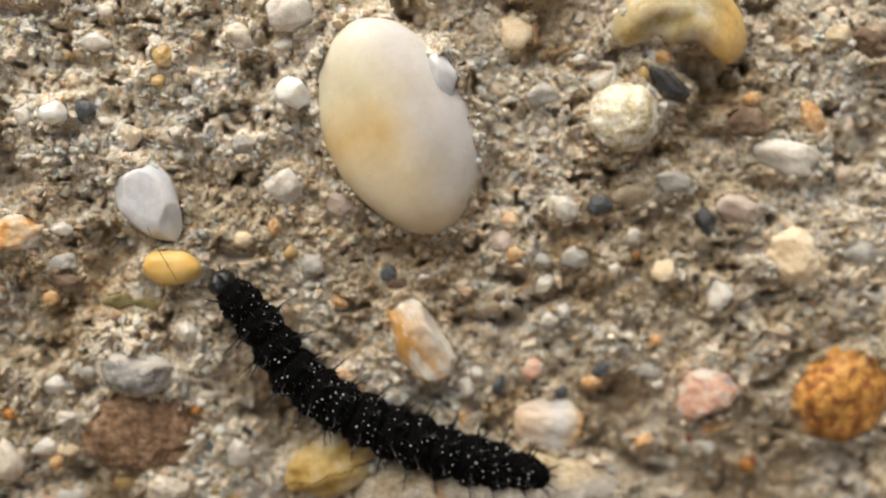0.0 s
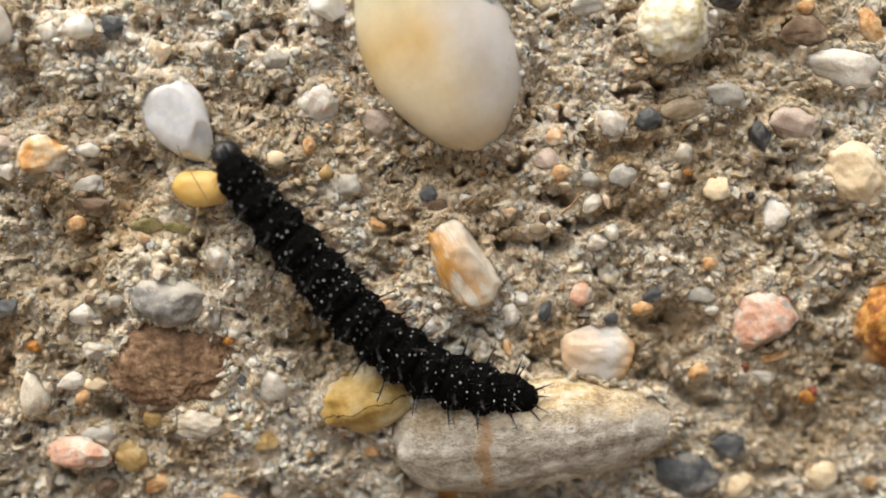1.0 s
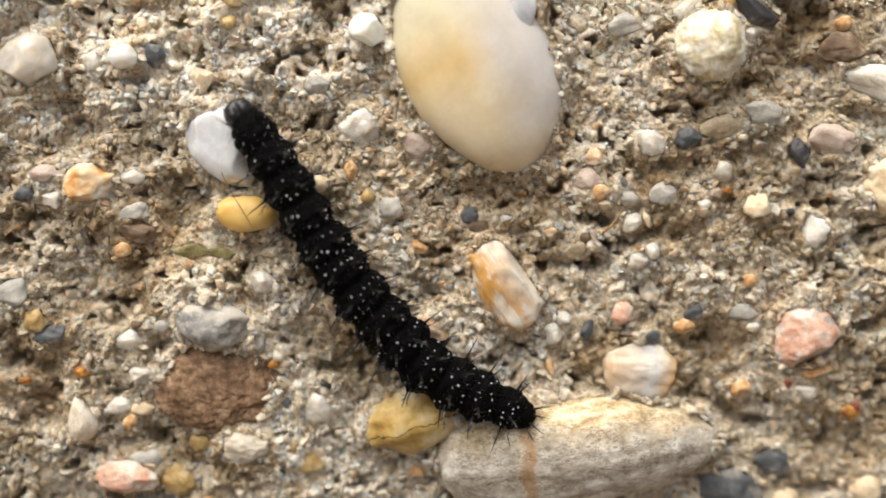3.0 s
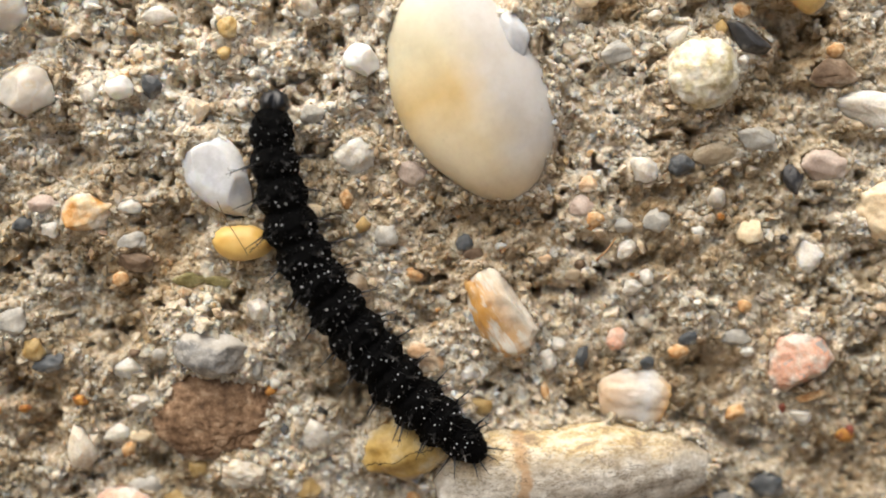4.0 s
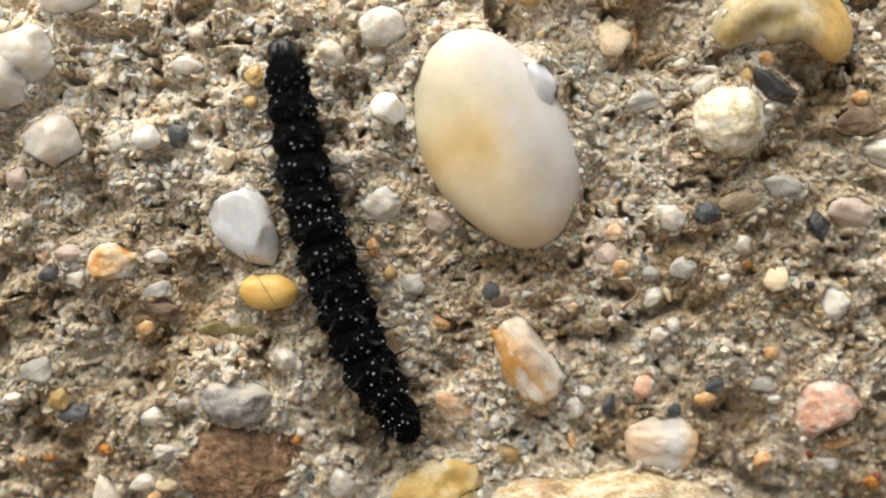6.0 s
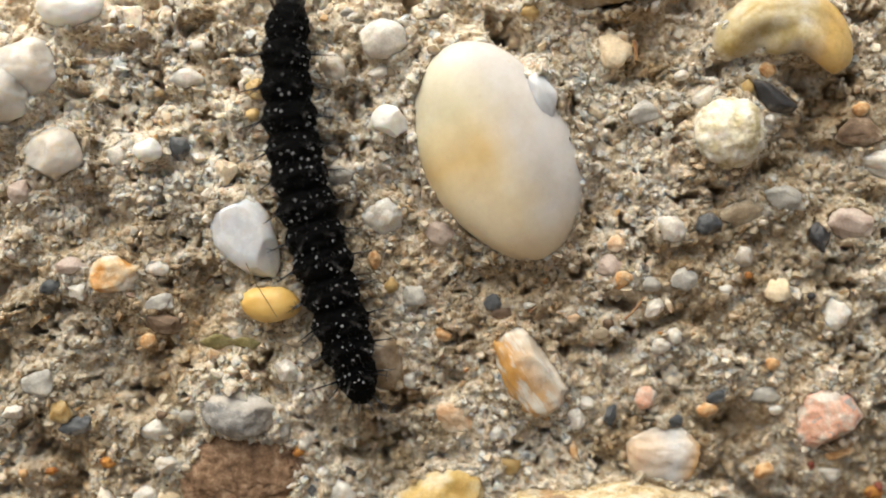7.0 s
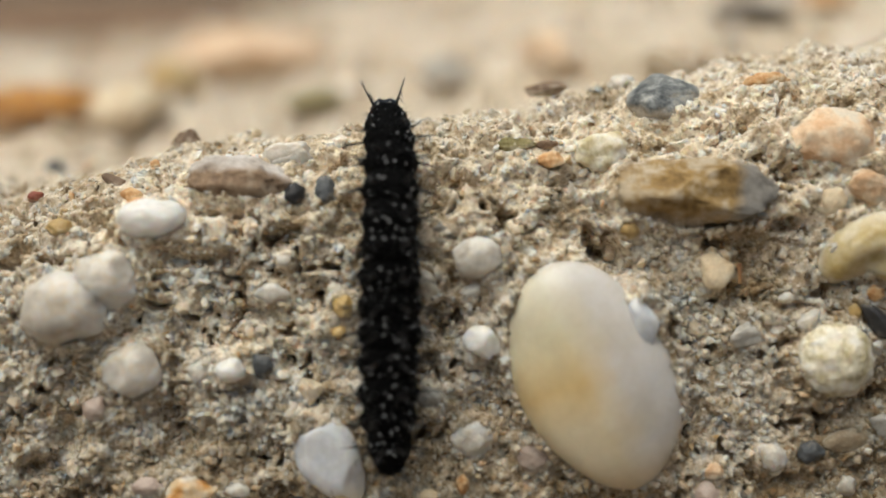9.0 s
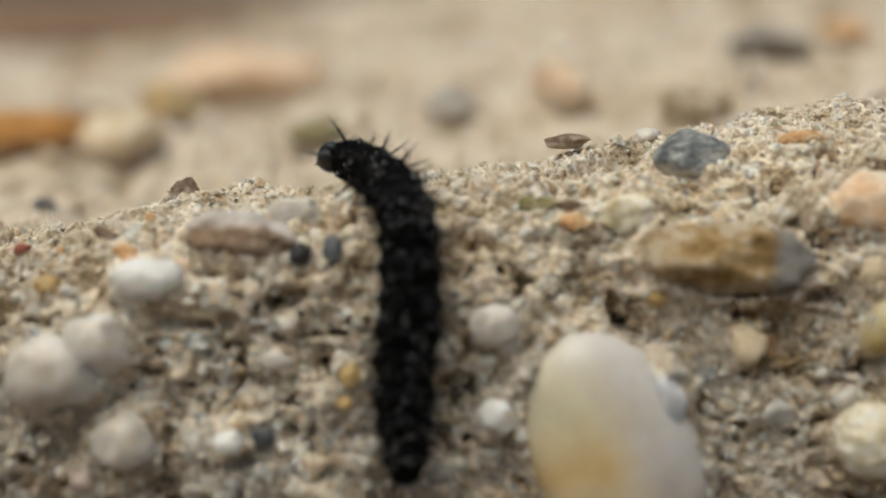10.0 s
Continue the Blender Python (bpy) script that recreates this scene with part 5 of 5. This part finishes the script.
def build_caterpillar():
    rnd = random.Random(5)
    root = new("caterpillar")
    tagged(root, "black spiny caterpillar with rows of tiny white dots, crawling up", "caterpillar")
    moving = []
    gap = BODY * 0.95 / SEGMENTS
    for i in range(SEGMENTS):
        f = 0.05 + 0.95 * (i + 0.5) / SEGMENTS
        d = 0.5 * 0.95 / SEGMENTS
        r1, r0 = girth(f - d), girth(f + d)
        seg = part("body_segment", barrel(gap * 1.75, r0, r1, i * 3.7), SKIN, root)
        r = girth(f)
        # tiny white dots in cross rows over back and flanks
        bm = bmesh.new()
        for u0, step in ((-0.33, 19), (-0.05, 15), (0.24, 17)):
            w0 = rnd.uniform(12, 24)
            while w0 < 170:
                w = radians(w0 + rnd.gauss(0, 4.5))
                u = u0 + rnd.gauss(0, 0.055)
                w0 += step
                if rnd.random() < (0.55 if i < 4 else 0.38) or (i == SEGMENTS - 1 and u < -0.2):
                    continue
                size = rnd.uniform(0.045, 0.115)
                out = bulge(u) * 1.01
                p = Vector((u * gap, math.cos(w) * r * out, math.sin(w) * r * 0.93 * out))
                bmesh.ops.create_icosphere(bm, subdivisions=2, radius=size * MM, matrix=Matrix.Translation(p * MM))
        part("white_dots", bm, SPOT, seg, "tiny chalk-white dots")
        # short fine hair all over
        bm = bmesh.new()
        for k in range(46):
            a = radians(rnd.uniform(-10, 190))
            out = Vector((rnd.gauss(-0.3, 0.4), math.cos(a), math.sin(a))).normalized()
            foot = Vector((rnd.uniform(-0.5, 0.5) * gap, math.cos(a) * r * 0.98, math.sin(a) * r * 0.9)) * MM
            ln = rnd.uniform(0.5, 1.15) * MM
            m = Matrix.Translation(foot + out * ln / 2) @ out.to_track_quat("Z", "Y").to_matrix().to_4x4()
            bmesh.ops.create_cone(bm, cap_ends=False, segments=3, radius1=0.028 * MM, radius2=0.006 * MM, depth=ln, matrix=m)
        part("hair", bm, SPINE, seg, "short fine dark hair")
        # branched spines in a ring
        if i > 0:
            for w in (6, 34, 66, 114, 146, 174):
                bm = bmesh.new()
                a = radians(w + rnd.uniform(-5, 5))
                out = Vector((rnd.uniform(-0.55, 0.05), math.cos(a), math.sin(a)))
                foot = Vector((0.05 * gap, math.cos(a) * r * 0.94, math.sin(a) * r * 0.88))
                thorn(bm, foot * MM, out, rnd.uniform(1.9, 2.9) * MM, 0.15 * MM, rnd, 4)
                part("spine", bm, SPINE, seg, "black branching spine")
        else:
            for sgn in (-1, 1):
                bm = bmesh.new()
                thorn(bm, Vector((0.6, sgn * 0.75, 1.1)) * MM, Vector((0.9, sgn * 0.5, 0.8)), 3.6 * MM, 0.2 * MM, rnd, 3)
                part("spine", bm, SPINE, seg, "long black spine behind the head")
        # feet
        if i < 3:
            for sgn in (-1, 1):
                bm = bmesh.new()
                thorn(bm, Vector((0, sgn * 0.8, -r * 0.6)) * MM, Vector((0.5, sgn * 0.45, -1)), 1.7 * MM, 0.32 * MM, rnd, 0)
                part("leg", bm, SHELL, seg, "short shiny black leg")
        elif i in (5, 6, 7, 8, 12):
            for sgn in (-1, 1):
                bm = bmesh.new()
                m = Matrix.Translation(Vector((0, sgn * 1.15, -r * 0.8)) * MM) @ pose(0, 0, 0, sgn * 14, 0, 0)
                bmesh.ops.create_cone(bm, cap_ends=True, segments=12, radius1=0.62 * MM, radius2=0.85 * MM, depth=1.7 * MM, matrix=m)
                bmesh.ops.bevel(bm, geom=bm.edges[:], offset=0.12 * MM, segments=2, affect="EDGES")
                part("proleg", bm, FOOT, seg, "stubby brown proleg")
        if i == SEGMENTS - 1:
            bm = bmesh.new()
            bmesh.ops.create_icosphere(bm, subdivisions=3, radius=1)
            for v in bm.verts:
                v.co = Vector((v.co.x * 1.5 - 1.1, v.co.y * 1.5, v.co.z * 1.15 + 0.35)) * (1 + 0.06 * noise.noise(v.co * 4)) * MM
            part("tail_plate", bm, SKIN, seg, "black tail plate with a dull sheen")
            for w, up in ((-0.7, 0.5), (-0.25, 0.8), (0.3, 0.75), (0.75, 0.45)):
                bm = bmesh.new()
                thorn(bm, Vector((-1.9, w * 1.3, 0.9)) * MM, Vector((-1.0, w, up)), rnd.uniform(1.6, 2.3) * MM, 0.14 * MM, rnd, 3)
                part("spine", bm, SPINE, seg, "black branching spine")
        moving.append((seg, f))
    # the head: two shiny lobes, eyes, feelers and jaws
    bm = bmesh.new()
    bmesh.ops.create_icosphere(bm, subdivisions=4, radius=1)
    for v in bm.verts:
        cleft = 1 - 0.34 * math.exp(-(v.co.y / 0.24) ** 2) * max(v.co.z, 0)
        boxy = 1 + 0.10 * noise.noise(v.co * 2.5)
        v.co = Vector((v.co.x * 1.3, v.co.y * 1.45 * boxy, v.co.z * 1.42 * cleft * boxy)) * MM
    skull = part("head", bm, SHELL, root, "shiny black two-lobed head")
    for sgn in (-1, 1):
        bm = bmesh.new()
        for k in range(5):
            a = radians(-30 + 32 * k)
            p = Vector((0.7 + 0.25 * math.cos(a), sgn * 1.0, 0.1 + 0.45 * math.sin(a)))
            bmesh.ops.create_icosphere(bm, subdivisions=2, radius=0.12 * MM, matrix=Matrix.Translation(p * MM))
        part("eye_cluster", bm, SHELL, skull)
        bm = bmesh.new()
        thorn(bm, Vector((1.0, sgn * 0.6, -0.5)) * MM, Vector((1, sgn * 0.5, -0.3)), 0.8 * MM, 0.11 * MM, rnd, 0)
        part("feeler", bm, SPINE, skull)
    bm = bmesh.new()
    bmesh.ops.create_cone(bm, cap_ends=True, segments=14, radius1=0.6 * MM, radius2=0.3 * MM, depth=0.7 * MM,
                          matrix=Matrix.Translation(Vector((1.0, 0, -0.6)) * MM) @ pose(0, 0, 0, 0, 110, 0))
    part("jaws", bm, SHELL, skull)
    bm = bmesh.new()
    for k in range(14):
        w = Vector((rnd.gauss(0.6, 0.6), rnd.gauss(0, 1), rnd.gauss(0.4, 0.6))).normalized()
        thorn(bm, Vector((w.x * 1.2, w.y * 1.4, w.z * 1.25)) * MM, w, rnd.uniform(0.3, 0.6) * MM, 0.02 * MM, rnd, 0)
    part("bristles", bm, SPINE, skull)
    moving.append((skull, 0.025))
    return root, moving


CATERPILLAR, MOVING = build_caterpillar()
CRAWL = []


def crawl(t, *spine):
    """The middle line of the body at t seconds, head to tail, in mm in the face's space."""
    CRAWL.append((t, [Vector(p) for p in spine]))


def along(spine, count=120):
    """Evenly spaced places on a smooth line through the given ones."""
    q = [spine[0] * 2 - spine[1]] + spine + [spine[-1] * 2 - spine[-2]]
    line = []
    for i in range(1, len(q) - 2):
        for k in range(30):
            u = k / 30
            a, b, c, d = q[i - 1:i + 3]
            line.append(0.5 * (2 * b + (c - a) * u + (2 * a - 5 * b + 4 * c - d) * u * u + (3 * b - a - 3 * c + d) * u ** 3))
    line.append(spine[-1])
    length = np.concatenate([[0], np.cumsum([(line[i + 1] - line[i]).length for i in range(len(line) - 1)])])
    at = np.linspace(0, length[-1], count)
    return [Vector([np.interp(w, length, [p[k] for p in line]) for k in range(3)]) for w in at]


def motions():
    crawl(0.0, (-15.8, -11.9, 1.8), (-12.0, -16.3, 1.4), (-7.6, -22.4, 0.8), (-1.1, -26.7, 0.2), (7.6, -30.4, -0.3), (16.8, -32.9, -0.7))
    crawl(0.5, (-17.2, -9.7, 1.9), (-14.2, -13.6, 1.7), (-9.9, -19.7, 1.1), (-3.4, -25.9, 0.3), (5.5, -30.1, -0.2), (14.0, -32.8, -0.7))
    crawl(1.0, (-18.3, -7.3, 2.1), (-16.0, -11.2, 1.9), (-10.8, -17.7, 1.3), (-4.5, -24.9, 0.5), (2.0, -29.5, -0.2), (10.6, -31.9, -0.6))
    crawl(1.5, (-20.6, -6.1, 2.2), (-16.8, -10.1, 1.9), (-12.2, -16.5, 1.4), (-7.0, -23.1, 0.7), (0.0, -28.7, -0.0), (7.7, -31.4, -0.4))
    crawl(2.0, (-20.9, -4.9, 2.2), (-17.0, -9.9, 1.9), (-12.2, -16.9, 1.4), (-6.9, -23.0, 0.7), (-0.4, -28.1, 0.0), (7.3, -31.7, -0.5))
    crawl(2.5, (-21.9, -3.1, 2.3), (-17.6, -7.7, 2.1), (-12.5, -15.3, 1.5), (-7.3, -21.9, 0.8), (-1.4, -27.4, 0.1), (7.1, -31.6, -0.5))
    crawl(4.0, (-16.6, 2.9, 2.5), (-17.0, -2.4, 2.3), (-15.1, -11.1, 1.9), (-10.6, -19.0, 1.1), (-4.8, -26.5, 0.2), (1.7, -32.5, -0.6))
    crawl(4.5, (-16.6, 4.2, 2.5), (-17.0, -1.0, 2.4), (-15.8, -8.6, 2.0), (-12.3, -15.8, 1.5), (-7.7, -23.1, 0.7), (-1.6, -32.2, -0.6))
    crawl(5.0, (-17.0, 6.6, 2.5), (-16.8, 1.8, 2.5), (-15.4, -6.4, 2.2), (-13.1, -14.1, 1.7), (-9.5, -21.5, 0.9), (-4.9, -29.3, -0.2))
    crawl(5.5, (-18.2, 9.7, 2.5), (-16.9, 3.6, 2.4), (-15.5, -4.5, 2.2), (-13.1, -13.2, 1.7), (-10.1, -20.5, 1.0), (-5.8, -27.5, 0.1))
    crawl(7.0, (-17.3, 18.6, 2.2), (-18.0, 11.0, 2.4), (-17.3, 2.4, 2.4), (-15.7, -5.2, 2.2), (-13.9, -12.3, 1.8), (-12.0, -19.9, 1.1))
    crawl(7.5, (-17.1, 23.3, 0.6), (-17.6, 15.0, 2.5), (-17.4, 6.4, 2.5), (-16.6, -1.6, 2.4), (-15.0, -9.7, 1.9), (-13.2, -18.4, 1.2))
    crawl(8.0, (-17.6, 25.6, -1.1), (-16.9, 19.4, 2.0), (-17.3, 12.0, 2.5), (-17.4, 4.1, 2.5), (-16.8, -4.5, 2.2), (-15.0, -14.6, 1.6))
    crawl(8.5, (-18.6, 27.0, -2.6), (-16.1, 22.6, 0.9), (-16.7, 14.8, 2.5), (-17.1, 6.3, 2.5), (-16.5, -2.3, 2.3), (-15.0, -12.4, 1.8))
    crawl(9.0, (-17.1, 28.8, -5.0), (-16.6, 24.1, 0.0), (-16.7, 17.3, 2.4), (-16.9, 9.6, 2.5), (-17.1, 1.9, 2.5), (-17.1, -4.4, 2.2))
    crawl(9.5, (-19.1, 28.9, -7.0), (-16.6, 26.3, -1.7), (-16.4, 20.2, 1.9), (-16.8, 13.3, 2.5), (-17.0, 6.3, 2.5), (-16.8, -0.4, 2.4))
    crawl(10.0, (-23.9, 29.6, -9.0), (-19.9, 28.4, -7.0), (-16.7, 24.7, -0.4), (-16.0, 18.7, 2.2), (-16.5, 10.5, 2.5), (-16.5, 1.9, 2.4))
    lines = [(t, along(s)) for t, s in CRAWL]
    walk(CATERPILLAR, [(t, FACE @ Matrix.Translation(ln[60] * MM)) for t, ln in lines])
    for ob, f in MOVING:
        rows = []
        for t, ln in lines:
            k = min(max(int(f * 119), 4), 115)
            fwd = (ln[k - 4] - ln[k + 4]).normalized()
            up = Vector((0, 0.45 if ln[k].y > 22 else 0.1, 1))
            side = up.cross(fwd).normalized()
            up = fwd.cross(side)
            m = Matrix((fwd, side, up)).transposed().to_4x4()
            place = ln[0].lerp(ln[-1], 0) if f < 0 else ln[int(f * 119)]
            rows.append((t, Matrix.Translation((place - ln[60]) * MM) @ m))
        walk(ob, rows)


motions()
